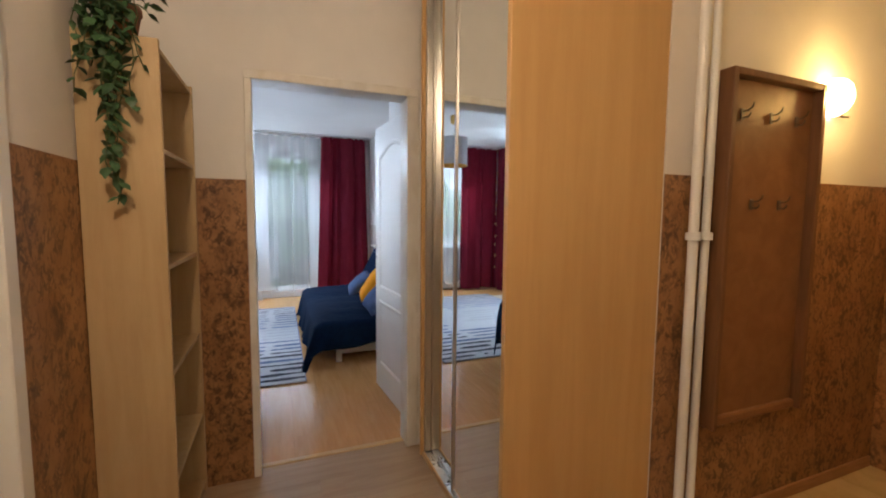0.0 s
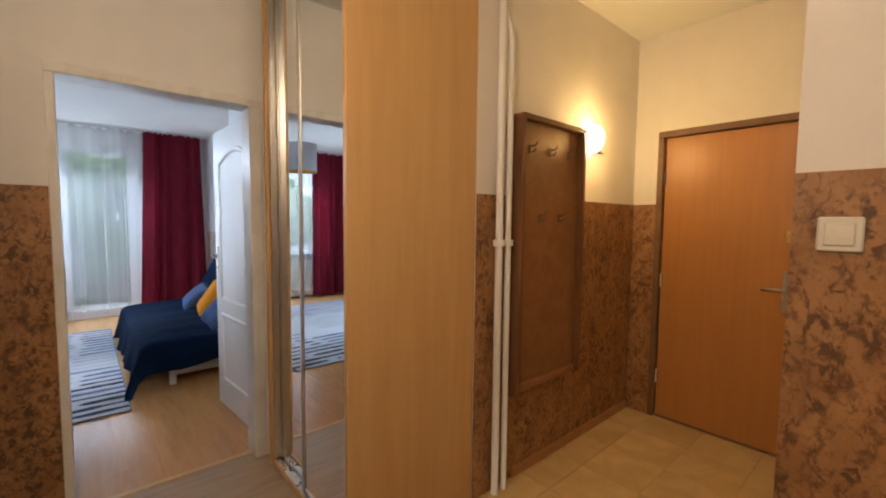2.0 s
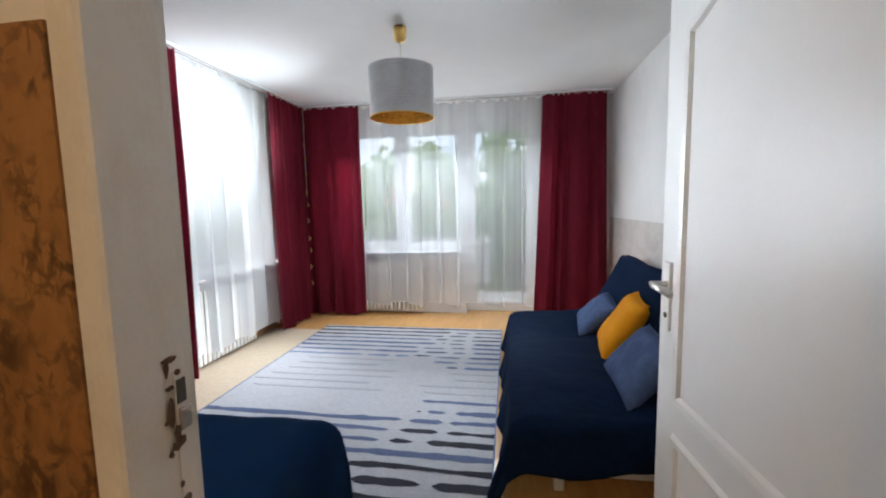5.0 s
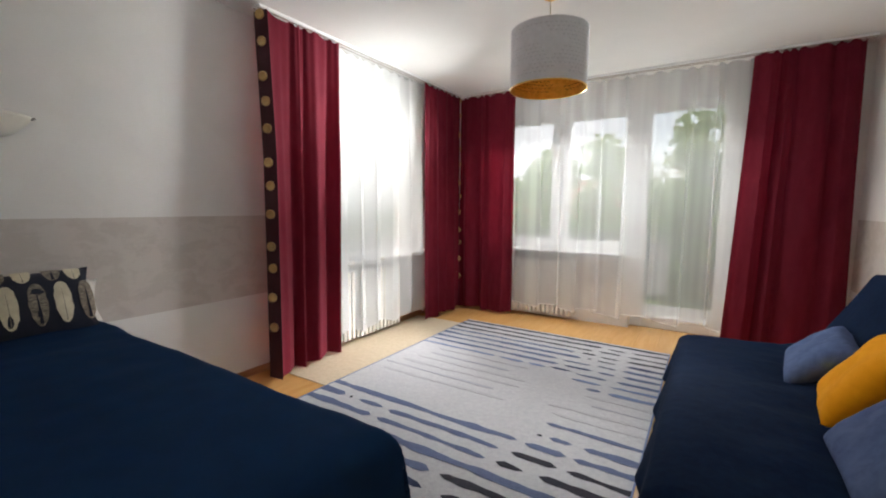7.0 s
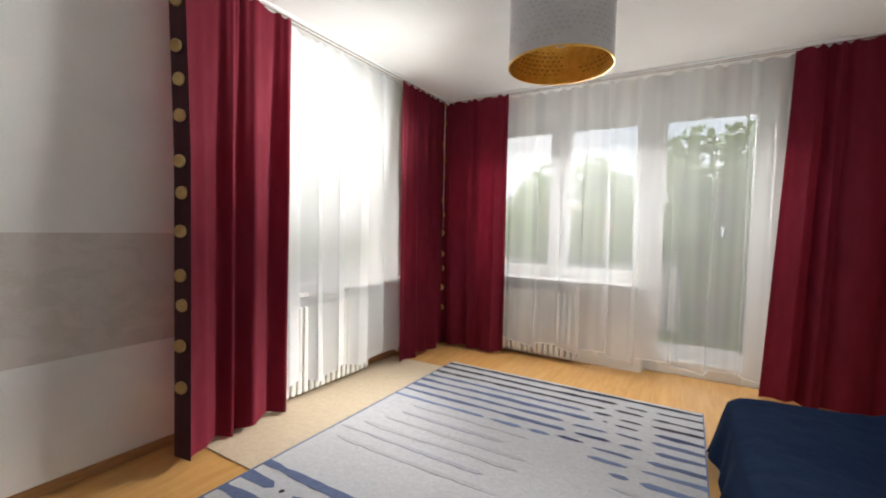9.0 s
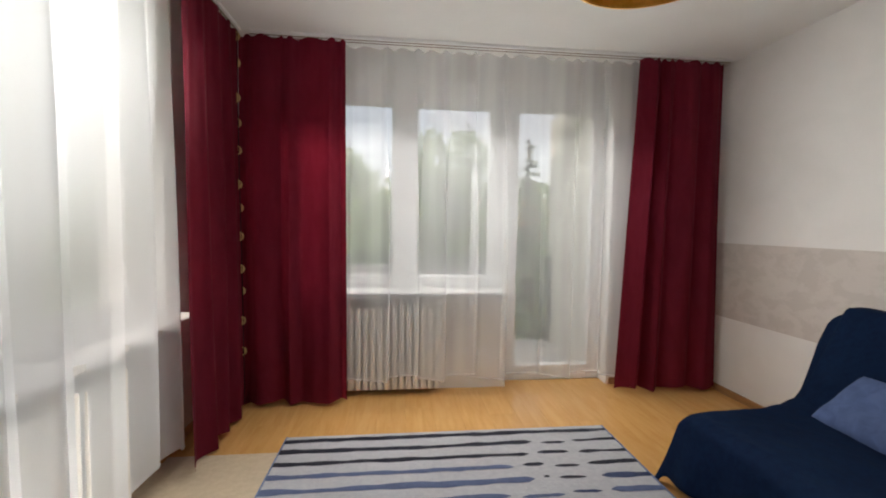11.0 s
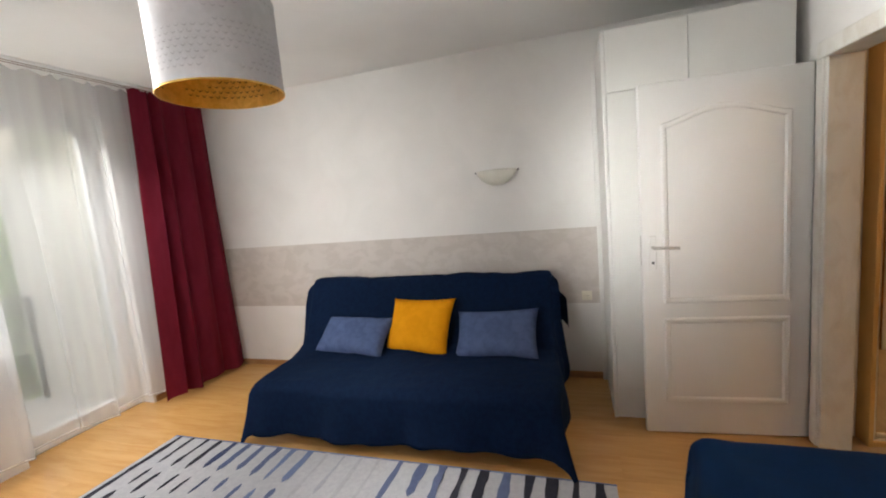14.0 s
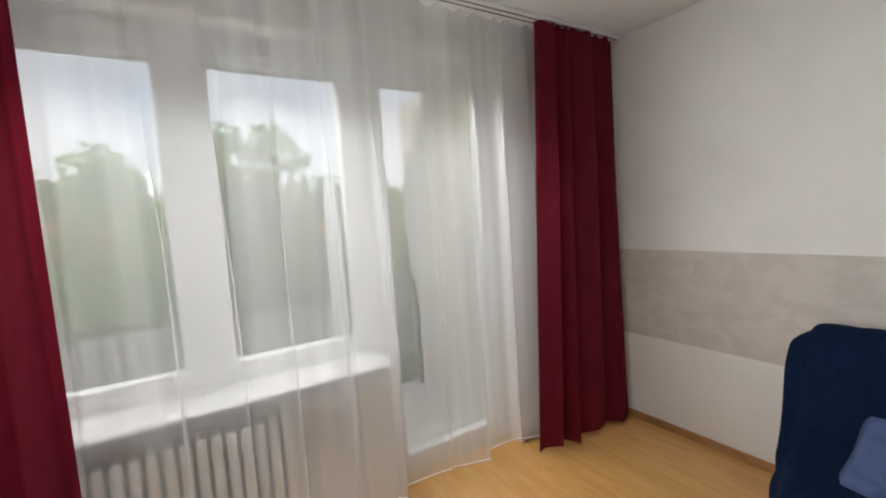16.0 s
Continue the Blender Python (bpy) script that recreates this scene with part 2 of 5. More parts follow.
ALU = mat("brushed_aluminium", (0.72, 0.70, 0.66), (0.62, 0.60, 0.56), 0.28, 20.0, (1, 1, 0.05), metal=1.0)
STEEL = mat("steel", (0.62, 0.60, 0.57), (0.5, 0.48, 0.45), 0.3, 15.0, metal=1.0)
BRONZE = mat("dull_bronze", (0.20, 0.15, 0.10), (0.15, 0.11, 0.07), 0.45, 15.0, metal=0.8)
BRASS = mat("brass", (0.83, 0.58, 0.20), (0.70, 0.46, 0.14), 0.28, 15.0, metal=1.0)
GOLD = mat("gold_foil_lining", (0.85, 0.52, 0.13), (0.70, 0.40, 0.08), 0.38, 30.0, metal=0.85)
MIRROR = mat("mirror_glass", (0.87, 0.89, 0.87), (0.86, 0.88, 0.86), 0.015, metal=1.0)
NAVY = mat("navy_woven_throw", (0.0038, 0.0112, 0.033), (0.0052, 0.0154, 0.0445), 0.95, 30.0, bump=0.5, fine=260, spec=0.06)
BEDNAVY = mat("navy_cotton_cover", (0.0054, 0.026, 0.077), (0.0065, 0.031, 0.092), 0.9, 9.0, bump=0.3, fine=220, spec=0.1)
BLUE = mat("denim_blue_velvet", (0.085, 0.128, 0.265), (0.065, 0.10, 0.215), 0.9, 20.0, bump=0.3, fine=240, spec=0.2)
YELLOW = mat("mustard_yellow_cloth", (0.86, 0.355, 0.008), (0.80, 0.32, 0.006), 0.9, 20.0, bump=0.3, fine=240, spec=0.2)
RED = mat("burgundy_blackout_cloth", (0.145, 0.009, 0.023), (0.115, 0.007, 0.018), 0.85, 14.0, (1, 1, 0.3), bump=0.15, fine=220, spec=0.2)
rn, rk = RED.node_tree.nodes, RED.node_tree.links
red_through, red_mix = rn.new("ShaderNodeBsdfTranslucent"), rn.new("ShaderNodeMixShader")
red_through.inputs["Color"].default_value = (0.42, 0.02, 0.045, 1)
red_mix.inputs[0].default_value = 0.16
rk.new(rn["Principled BSDF"].outputs[0], red_mix.inputs[1])
rk.new(red_through.outputs[0], red_mix.inputs[2])
rk.new(red_mix.outputs[0], rn["Material Output"].inputs["Surface"])
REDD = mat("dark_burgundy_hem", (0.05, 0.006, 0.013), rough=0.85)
SHEER = sheer_cloth("white_voile", VOILE)
SHEER_THICK = sheer_cloth("white_double_voile", 0.13)
RUGW = mat("pale_grey_wool", (0.42, 0.42, 0.44), (0.37, 0.37, 0.40), 0.95, 40.0, bump=0.6, fine=320, sheen=0.2)
RUGS = [mat("rug_yarn_" + k, c, None, 0.95, 40.0, bump=0.6, fine=320) for k, c in (
    ("black", (0.014, 0.015, 0.028)), ("navy", (0.03, 0.045, 0.11)), ("slate", (0.085, 0.115, 0.215)), ("blue", (0.14, 0.19, 0.33)), ("mist", (0.35, 0.355, 0.395)), ("ash", (0.385, 0.385, 0.41)))]
MATB = mat("beige_carpet_strip", (0.52, 0.42, 0.30), (0.47, 0.38, 0.27), 0.9, 30.0, bump=0.4, fine=300)
SHADEM = mat("white_linen_shade", (0.60, 0.60, 0.62), (0.56, 0.56, 0.58), 0.8, 30.0, bump=0.2, fine=200)
FROST = mat("frosted_lamp_glass", (0.74, 0.73, 0.66), (0.68, 0.67, 0.60), 0.35, 8.0)
SCONCE = glow("lit_frosted_glass", (1.0, 0.62, 0.25), GLOW)
WOODB = mat("olive_wood_button", (0.62, 0.42, 0.17), (0.48, 0.30, 0.11), 0.45, 25.0)
LEAF = mat("vine_leaf", (0.035, 0.085, 0.03), (0.06, 0.13, 0.045), 0.5, 12.0, island=0.3)
STEM = mat("vine_stem", (0.06, 0.09, 0.03), rough=0.7)
TERRA = mat("clay_pot", (0.35, 0.16, 0.09), rough=0.8)
FEATHERD = mat("pillow_dark_print", (0.016, 0.02, 0.04), rough=0.9, bump=0.2)
FEATHERC = mat("pillow_cream_print", (0.72, 0.66, 0.50), (0.60, 0.54, 0.40), 0.9, 20.0)
FEATHERG = mat("pillow_grey_print", (0.36, 0.31, 0.24), (0.10, 0.09, 0.08), 0.9, 20.0, (3, 3, 12))
LINEN = mat("white_bed_linen", (0.78, 0.77, 0.73), rough=0.9, bump=0.2)
# near-black tone that paints the shade along the sill's front
SILL_SHADE = mat("shaded_sill_edge", (0.14, 0.135, 0.13), rough=0.6)
SILL = mat("pale_stone_sill", (0.70, 0.69, 0.67), (0.62, 0.61, 0.59), 0.4, 20.0)
ENAMEL = mat("white_enamel", (0.80, 0.78, 0.74), (0.74, 0.72, 0.67), 0.4, 10.0)
CONC = mat("balcony_concrete", (0.58, 0.57, 0.54), (0.48, 0.47, 0.45), 0.85, 6.0, bump=0.2)
FACADE = mat("cream_facade_plaster", (0.70, 0.67, 0.61), (0.64, 0.61, 0.55), 0.9, 4.0, bump=0.15)
IRON = mat("painted_iron", (0.10, 0.11, 0.11), rough=0.5)
GRASS = mat("lawn", (0.10, 0.16, 0.05), (0.07, 0.12, 0.035), 0.95, 0.6, bump=0.3, fine=20)
FOL = mat("tree_leaves", (0.13, 0.20, 0.055), (0.10, 0.16, 0.04), 0.7, 1.2, island=0.2)
FOL2 = mat("dark_tree_leaves", (0.115, 0.17, 0.06), (0.09, 0.14, 0.045), 0.7, 1.2, island=0.2)
NEEDLE = mat("spruce_needles", (0.12, 0.16, 0.115), (0.09, 0.125, 0.09), 0.7, 1.5)
for fol in (FOL, FOL2, NEEDLE):
    fn, fk = fol.node_tree.nodes, fol.node_tree.links
    leaf_through, leaf_mix = fn.new("ShaderNodeBsdfTranslucent"), fn.new("ShaderNodeMixShader")
    leaf_through.inputs["Color"].default_value = (0.38, 0.46, 0.31, 1) if fol is NEEDLE else (0.42, 0.55, 0.16, 1)
    leaf_mix.inputs[0].default_value = 0.5
    fk.new(fn["Principled BSDF"].outputs[0], leaf_mix.inputs[1])
    fk.new(leaf_through.outputs[0], leaf_mix.inputs[2])
    fk.new(leaf_mix.outputs[0], fn["Material Output"].inputs["Surface"])
BARK = mat("bark", (0.12, 0.09, 0.06), (0.07, 0.05, 0.035), 0.9, 6.0, (4, 4, 1), bump=0.4)
ROOF = mat("red_roof_tiles", (0.27, 0.14, 0.10), (0.22, 0.11, 0.08), 0.8, 3.0)
HOUSEW = mat("white_house_plaster", (0.50, 0.47, 0.43), rough=0.9)
DARKGL = mat("dark_window_glass", (0.03, 0.04, 0.05), rough=0.1)
PANE = bpy.data.materials.new("window_glass")
PANE.use_nodes = True
pb = PANE.node_tree.nodes["Principled BSDF"]
pb.inputs["Transmission Weight"].default_value, pb.inputs["Roughness"].default_value, pb.inputs["IOR"].default_value = 1.0, 0.0, 1.02


# ---- mesh helpers ----
def part(name, bm, material, parent=None, label="", smooth=False):
    me = bpy.data.meshes.new(name)
    bm.to_mesh(me)
    bm.free()
    for m in material if isinstance(material, list) else [material]:
        me.materials.append(m)
    if smooth:
        me.shade_smooth()
    ob = new(name, me)
    if parent:
        ob.parent = parent
    return tagged(ob, label)


def thing(name, label, category, group="", kind="", at=None):
    return tagged_at(tagged(new(name), label, category, group, kind), at)


def tagged_at(ob, m):
    if m is not None:
        ob.matrix_world = m
    return ob


def box(x0, y0, z0, x1, y1, z1, bevel=0.0, bm=None, seg=1):
    bm = bm or bmesh.new()
    vs = [bm.verts.new((x, y, z)) for x in (x0, x1) for y in (y0, y1) for z in (z0, z1)]
    fs = [bm.faces.new([vs[i] for i in f]) for f in ((0, 1, 3, 2), (4, 6, 7, 5), (0, 4, 5, 1), (2, 3, 7, 6), (0, 2, 6, 4), (1, 5, 7, 3))]
    if bevel:
        es = list({e for f in fs for e in f.edges})
        bmesh.ops.bevel(bm, geom=es, offset=bevel, segments=seg, affect="EDGES", profile=0.6)
    return bm


def boxes(rows, bevel=0.0):
    bm = bmesh.new()
    for r in rows:
        box(*r, bevel=bevel, bm=bm)
    return bm


def lathe(profile, n=32, bm=None, at=(0, 0, 0), a0=0.0, a1=2 * math.pi):
    """A surface of revolution about z from (radius, height) pairs."""
    bm = bm or bmesh.new()
    full = abs(a1 - a0 - 2 * math.pi) < 1e-6
    m = n if full else n + 1
    rings = [[bm.verts.new((at[0] + r * math.cos(a0 + (a1 - a0) * i / n), at[1] + r * math.sin(a0 + (a1 - a0) * i / n), at[2] + z)) for i in range(m)] for r, z in profile]
    for a, b in zip(rings, rings[1:]):
        for i in range(n):
            j = (i + 1) % m
            bm.faces.new((a[i], a[j], b[j], b[i]))
    return bm


def tube(points, radius, n=10, bm=None, caps=True):
    bm = bm or bmesh.new()
    pts = [Vector(p) for p in points]
    rings = []
    for i, p in enumerate(pts):
        d = (pts[min(i + 1, len(pts) - 1)] - pts[max(i - 1, 0)]).normalized()
        s = d.cross(Vector((0, 0, 1)) if abs(d.z) < 0.9 else Vector((1, 0, 0))).normalized()
        t = d.cross(s)
        rings.append([bm.verts.new(p + radius * (math.cos(2 * math.pi * k / n) * s + math.sin(2 * math.pi * k / n) * t)) for k in range(n)])
    for a, b in zip(rings, rings[1:]):
        for k in range(n):
            bm.faces.new((a[k], a[(k + 1) % n], b[(k + 1) % n], b[k]))
    if caps:
        bm.faces.new(rings[0])
        bm.faces.new(rings[-1])
    return bm


def sheet(nu, nv, f, thick=0.0):
    """A grid of points f(u, v), u and v from 0 to 1; thick adds a second layer and closes the rim."""
    bm = bmesh.new()
    g = [[bm.verts.new(f(i / nu, j / nv)) for j in range(nv + 1)] for i in range(nu + 1)]
    for i in range(nu):
        for j in range(nv):
            bm.faces.new((g[i][j], g[i + 1][j], g[i + 1][j + 1], g[i][j + 1]))
    if thick:
        bmesh.ops.recalc_face_normals(bm, faces=bm.faces)
        bmesh.ops.solidify(bm, geom=bm.faces[:], thickness=thick)
    return bm


def ring(path, width, depth, axis_y=0.0, sign=1, bm=None):
    """A raised moulding that follows a closed path of (x, z), standing out along y."""
    bm = bm or bmesh.new()
    n = len(path)
    prof = ((-width / 2, 0), (-width / 4, depth), (width / 4, depth * 0.8), (width / 2, 0))
    loops = []
    for i, p in enumerate(path):
        a, b = Vector(path[i - 1]), Vector(path[(i + 1) % n])
        p = Vector(p)
        d1, d2 = (p - a).normalized(), (b - p).normalized()
        n1, n2 = Vector((-d1.y, d1.x)), Vector((-d2.y, d2.x))
        mi = (n1 + n2).normalized()
        mi /= max(0.5, mi.dot(n1))
        loops.append([bm.verts.new((p.x + mi.x * o, axis_y + sign * h, p.y + mi.y * o)) for o, h in prof])
    for i in range(n):
        a, b = loops[i], loops[(i + 1) % n]
        for k in range(3):
            bm.faces.new((a[k], b[k], b[k + 1], a[k + 1]))
    return bm


def cushion_mesh(w, h, t, n=14, sag=0.0, seed=0.0):
    """A stuffed cushion in the x-z plane with pinched corners, its base at z = 0."""
    bm = bmesh.new()

    def pt(u, v, s):
        a, b = 2 * u - 1, 2 * v - 1
        puff = max(0.0, (1 - a ** 4) * (1 - b ** 4)) ** 0.55
        pinch = 1 - 0.07 * (1 - b * b) * abs(a) ** 3
        pinchv = 1 - 0.07 * (1 - a * a) * abs(b) ** 3
        wob = 0.012 * noise.noise((a * 2.2 + seed, b * 2.2, seed))
        return (a * w / 2 * pinch, s * (t / 2) * puff + wob * puff, h / 2 + b * h / 2 * pinchv - sag * (1 - a * a) * v)
    for s in (-1, 1):
        g = [[bm.verts.new(pt(i / n, j / n, s)) for j in range(n + 1)] for i in range(n + 1)]
        for i in range(n):
            for j in range(n):
                bm.faces.new((g[i][j], g[i + 1][j], g[i + 1][j + 1], g[i][j + 1]))
    bmesh.ops.remove_doubles(bm, verts=bm.verts, dist=0.002)
    bmesh.ops.recalc_face_normals(bm, faces=bm.faces)
    return bm


def structure(name, bm, material, label="", category="", parent=None):
    return tagged(part(name, bm, material, parent), label, category, kind="structure")


# ---- structure ----
RC, HC = 2.62, 2.72          # ceilings of room and hall
XL, XR, YF = -2.34, 1.555, 4.85    # room: window wall, sofa wall, balcony wall
structure("wall_door", boxes([(-2.7, 0, 0, -0.035, 0.085, HC), (-2.7, 0.085, 0, -0.07, 0.13, HC), (-0.07, 0.085, 2.075, -0.035, 0.13, HC), (0.858, 0, 0, 3.4, 0.13, HC), (-0.035, 0, 2.075, 0.858, 0.13, HC)]), [WALL], "white painted wall with the bedroom doorway", "wall")
structure("wall_sofa", box(XR, 0.13, 0, XR + 0.2, 5.15, RC), WALL, "white painted wall behind the sofa", "wall")
structure("wall_side_window", boxes([(XL - 0.35, 0.13, 0, XL, 2.55, RC), (XL - 0.35, 2.55, 0, XL, 4.05, 0.78), (XL - 0.35, 2.55, 2.42, XL, 4.05, RC), (XL - 0.35, 4.05, 0, XL, 5.15, RC)]), WALL, "white painted wall with a window behind curtains", "wall")
structure("wall_balcony", boxes([(XL, YF, 0, -1.78, 5.15, RC), (-1.78, YF, 0, -0.17, 5.15, 0.76), (-1.78, YF, 2.42, 0.70, 5.15, RC), (0.70, YF, 0, XR, 5.15, RC)]), WALL, "white painted wall with window and balcony door", "wall")
structure("ceiling_room", box(XL - 0.35, 0.13, RC, XR + 0.2, 5.15, RC + 0.12), CEIL, "white painted bedroom ceiling", "ceiling")
structure("ceiling_hall", box(-0.9, -4.3, HC, 3.6, 0.13, HC + 0.12), CEIL, "white painted hall ceiling", "ceiling")
structure("wall_hall_left", boxes([(-0.64, -0.985, 0, -0.494, 0, HC), (-0.64, -1.80, 2.06, -0.494, -0.985, HC), (-0.64, -4.2, 0, -0.494, -1.80, HC)]), HALLW, "white hall wall above brown wallpaper", "wall")
structure("wall_hall_back", box(-0.64, -4.3, 0, 1.6, -4.2, HC), HALLW, "plain white hall end wall", "wall")
structure("wall_hall_right", boxes([(1.469, -2.52, 0, 1.62, -2.269, HC), (1.469, -4.2, 0, 1.62, -3.38, HC), (1.469, -3.38, 2.06, 1.62, -2.52, HC)]), HALLW, "white hall pier above brown burl wallpaper", "wall")
structure("wall_vestibule_side", box(1.62, -2.42, 0, 3.17, -2.269, HC), HALLW, "plain white vestibule wall", "wall")
structure("wall_vestibule_coats", box(1.505, -1.08, 0, 3.17, -0.93, HC), HALLW, "white vestibule wall above brown wallpaper", "wall")
structure("wall_vestibule_door", boxes([(3.17, -1.255, 0, 3.36, -0.93, HC), (3.17, -2.42, 0, 3.36, -2.085, HC), (3.17, -2.085, 2.035, 3.36, -1.255, HC)]), HALLW, "white vestibule wall around the entrance door", "wall")
structure("wall_entrance_closing", box(3.36, -2.42, 0, 3.42, -0.93, HC), HALLW, "plain wall beyond the entrance door", "wall")

# brown wallpaper dado of the hall
for nm, r in (("a", (-0.494, -0.965, 0.0, -0.488, 0.0, 1.54)), ("b", (-0.488, -0.006, 0.0, -0.035, 0.0, 1.54)), ("c", (1.463, -2.52, 0, 1.469, -2.269, 1.54)),
              ("d", (1.505, -1.086, 0, 3.164, -1.08, 1.54)), ("e", (3.164, -1.255, 0, 3.17, -1.086, 1.54)), ("f", (3.164, -2.269, 0, 3.17, -2.085, 1.54)), ("g", (-0.494, -4.2, 0, -0.488, -1.88, 1.54))):
    structure("wall_dado_" + nm, box(*r), BURL, "brown burl-patterned wallpaper dado", "wallpaper")
# grey plaster bands of the bedroom
for nm, r in (("sofa", (XR - 0.003, 1.125, 0.612, XR, 4.85, 1.203)), ("bed", (XL, 0.13, 0.612, XL + 0.003, 2.45, 1.203)), ("door", (XL + 0.003, 0.13, 0.612, -0.10, 0.133, 1.203))):
    structure("wall_band_" + nm, box(*r), BAND, "band of rough grey-beige plaster", "wall band")

for nm, r in (("sofa", (XR - 0.014, 1.145, 0, XR, 4.85, 0.055)), ("bed", (XL, 1.06, 0, XL + 0.014, 2.55, 0.055)), ("balcony", (0.72, YF - 0.014, 0, XR - 0.014, YF, 0.055)), ("side", (XL, 2.55, 0, XL + 0.014, 4.85, 0.055))):
    structure("baseboard_" + nm, box(*r, bevel=0.004), TRIMW, "narrow oak skirting board", "skirting")
structure("baseboard_pier", box(1.455, -2.52, 0, 1.463, -2.269, 0.07, bevel=0.003), TRIMW, "low wooden skirting", "skirting")
structure("baseboard_coats", box(1.80, -1.098, 0, 3.15, -1.086, 0.06, bevel=0.003), TRIMW, "low wooden skirting", "skirting")

floor_room = structure("floor_room", box(XL - 0.1, 0.08, -0.12, XR + 0.1, 5.0, -0.012), GROUT, "oak laminate floor", "floor")
floor_hall = structure("floor_hall", box(-0.7, -4.3, -0.12, 1.535, 0.08, -0.012), GROUT, "greyish brown laminate hall floor", "floor")
floor_vestibule = structure("floor_vestibule", box(1.535, -2.45, -0.12, 3.4, -0.9, -0.012), GROUT, "beige stone tile floor of the vestibule", "floor")
structure("trim_threshold", box(-0.01, 0.066, -0.012, 0.80, 0.106, 0.006, bevel=0.004), BIRCH, "pale wooden threshold strip", "threshold")
structure("trim_tile_edge", box(1.520, -2.269, -0.012, 1.55, -1.09, 0.005, bevel=0.003), TRIMW, "wooden edge strip before the tiles", "threshold")


# ---- doors ----
def panel_door(name, label, width, m, height=2.02, material=WHITEP, handle=True, kind="structure"):
    """A white panel door: hinge edge at x = 0, the panelled face at y = 0, the body behind it."""
    d = thing(name, label, "door", kind=kind, at=m)
    part("leaf", box(0, -0.04, 0.008, width, 0, height, bevel=0.004), material, d)
    x0, x1 = 0.115, width - 0.125
    arch = [(x0, 0.82), (x1, 0.82), (x1, 1.80)] + [(x1 + (x0 - x1) * k / 12, 1.80 + 0.075 * math.sin(math.pi * k / 12) ** 1.3) for k in range(1, 12)] + [(x0, 1.80)]
    low = [(x0, 0.22), (x1, 0.22), (x1, 0.70), (x0, 0.70)]
    for s, y in ((1, 0.0), (-1, -0.04)):
        part("upper_moulding", ring(arch, 0.034, 0.011, y, s), material, d)
        part("lower_moulding", ring(low, 0.034, 0.011, y, s), material, d)
        if handle:
            hx = width - 0.055
            bm = box(hx - 0.02, y, 1.0, hx + 0.02, y + s * 0.008, 1.2, bevel=0.004)
            hp = part("handle_plate", bm, WHITEP, d)
            tube([(hx, y, 1.135), (hx, y + s * 0.05, 1.135), (hx - 0.03, y + s * 0.055, 1.135), (hx - 0.125, y + s * 0.055, 1.13)], 0.009, bm=(hb := bmesh.new()))
            part("lever", hb, STEEL, hp, "metal lever", True)
            kh = lathe([(0.0, 0.0), (0.008, 0.0), (0.008, 0.003), (0.0, 0.003)], 12)
            bmesh.ops.rotate(kh, verts=kh.verts, matrix=Matrix.Rotation(radians(-90 * s), 3, "X"))
            bmesh.ops.translate(kh, verts=kh.verts, vec=(hx, y + s * 0.008, 1.045))
            part("keyhole", kh, IRON, hp)
    if handle:
        part("latch", box(width - 0.001, -0.03, 1.03, width + 0.002, -0.01, 1.2), STEEL, d, "steel latch plate")
    for z in (0.25, 1.75):
        part("hinge", tube([(-0.006, 0.004, z - 0.045), (-0.006, 0.004, z + 0.045)], 0.008), STEEL, d, "steel hinge", True)
    return d


def door_frame(name, label, rows, material):
    d = thing(name, label, "door frame", kind="structure")
    for nm, r in rows:
        part(nm, box(*r, bevel=0.004), material, d)
    return d


door_1 = panel_door("door_1", "white panelled bedroom door standing wide open", 0.835, pose(0.885, 0.142, 0, 0, 0, 94.4), 2.035)
fr = door_frame("door_frame_1", "worn white painted frame of the bedroom doorway", [("jamb", (-0.035, -0.006, 0, 0.0, 0.085, 2.03)), ("rebate", (-0.07, 0.0855, 0, -0.036, 0.138, 2.03)), ("jamb", (0.790, -0.006, 0, 0.858, 0.138, 2.03)), ("head", (-0.035, -0.006, 2.03, 0.858, 0.138, 2.075)),
    ("casing", (-0.13, 0.13, 0, -0.055, 0.148, 2.03)), ("casing", (0.815, 0.13, 0, 0.872, 0.148, 2.03)), ("casing", (-0.13, 0.13, 2.03, 0.872, 0.148, 2.11))], WORNP)
strike = part("strike_plate", box(0.0, 0.060, 0.93, 0.002, 0.084, 1.19, bevel=0.0008), WORNP, fr, "scratched steel strike plate with holes")
rc = random.Random(21)
CHIP = mat("bare_wood_chip", (0.16, 0.10, 0.06), (0.07, 0.045, 0.03), 0.8, 40.0)
for cy, cz, ry, rz in ((0.056, 1.204, 0.012, 0.004), (0.051, 1.196, 0.003, 0.010), (0.066, 1.187, 0.004, 0.004), (0.054, 1.173, 0.006, 0.003), (0.053, 1.146, 0.006, 0.016), (0.046, 1.136, 0.003, 0.003),
                       (0.060, 1.115, 0.005, 0.012), (0.057, 1.104, 0.008, 0.005), (0.049, 1.098, 0.004, 0.004), (0.066, 1.106, 0.004, 0.006), (0.060, 1.056, 0.003, 0.004), (0.064, 1.035, 0.010, 0.006), (0.055, 0.985, 0.004, 0.008)):
    bm = bmesh.new()
    vs = [bm.verts.new((0.0024, cy + ry * (0.7 + 0.6 * rc.random()) * math.cos(2 * math.pi * k / 9), cz + rz * (0.7 + 0.6 * rc.random()) * math.sin(2 * math.pi * k / 9))) for k in range(9)]
    bm.faces.new(vs)
    top = bmesh.ops.extrude_face_region(bm, geom=bm.faces[:])
    bmesh.ops.translate(bm, verts=[v for v in top["geom"] if isinstance(v, bmesh.types.BMVert)], vec=(0.0006, 0, 0))
    bmesh.ops.recalc_face_normals(bm, faces=bm.faces)
    part("chip", bm, CHIP, strike, "dark chip in the paint")
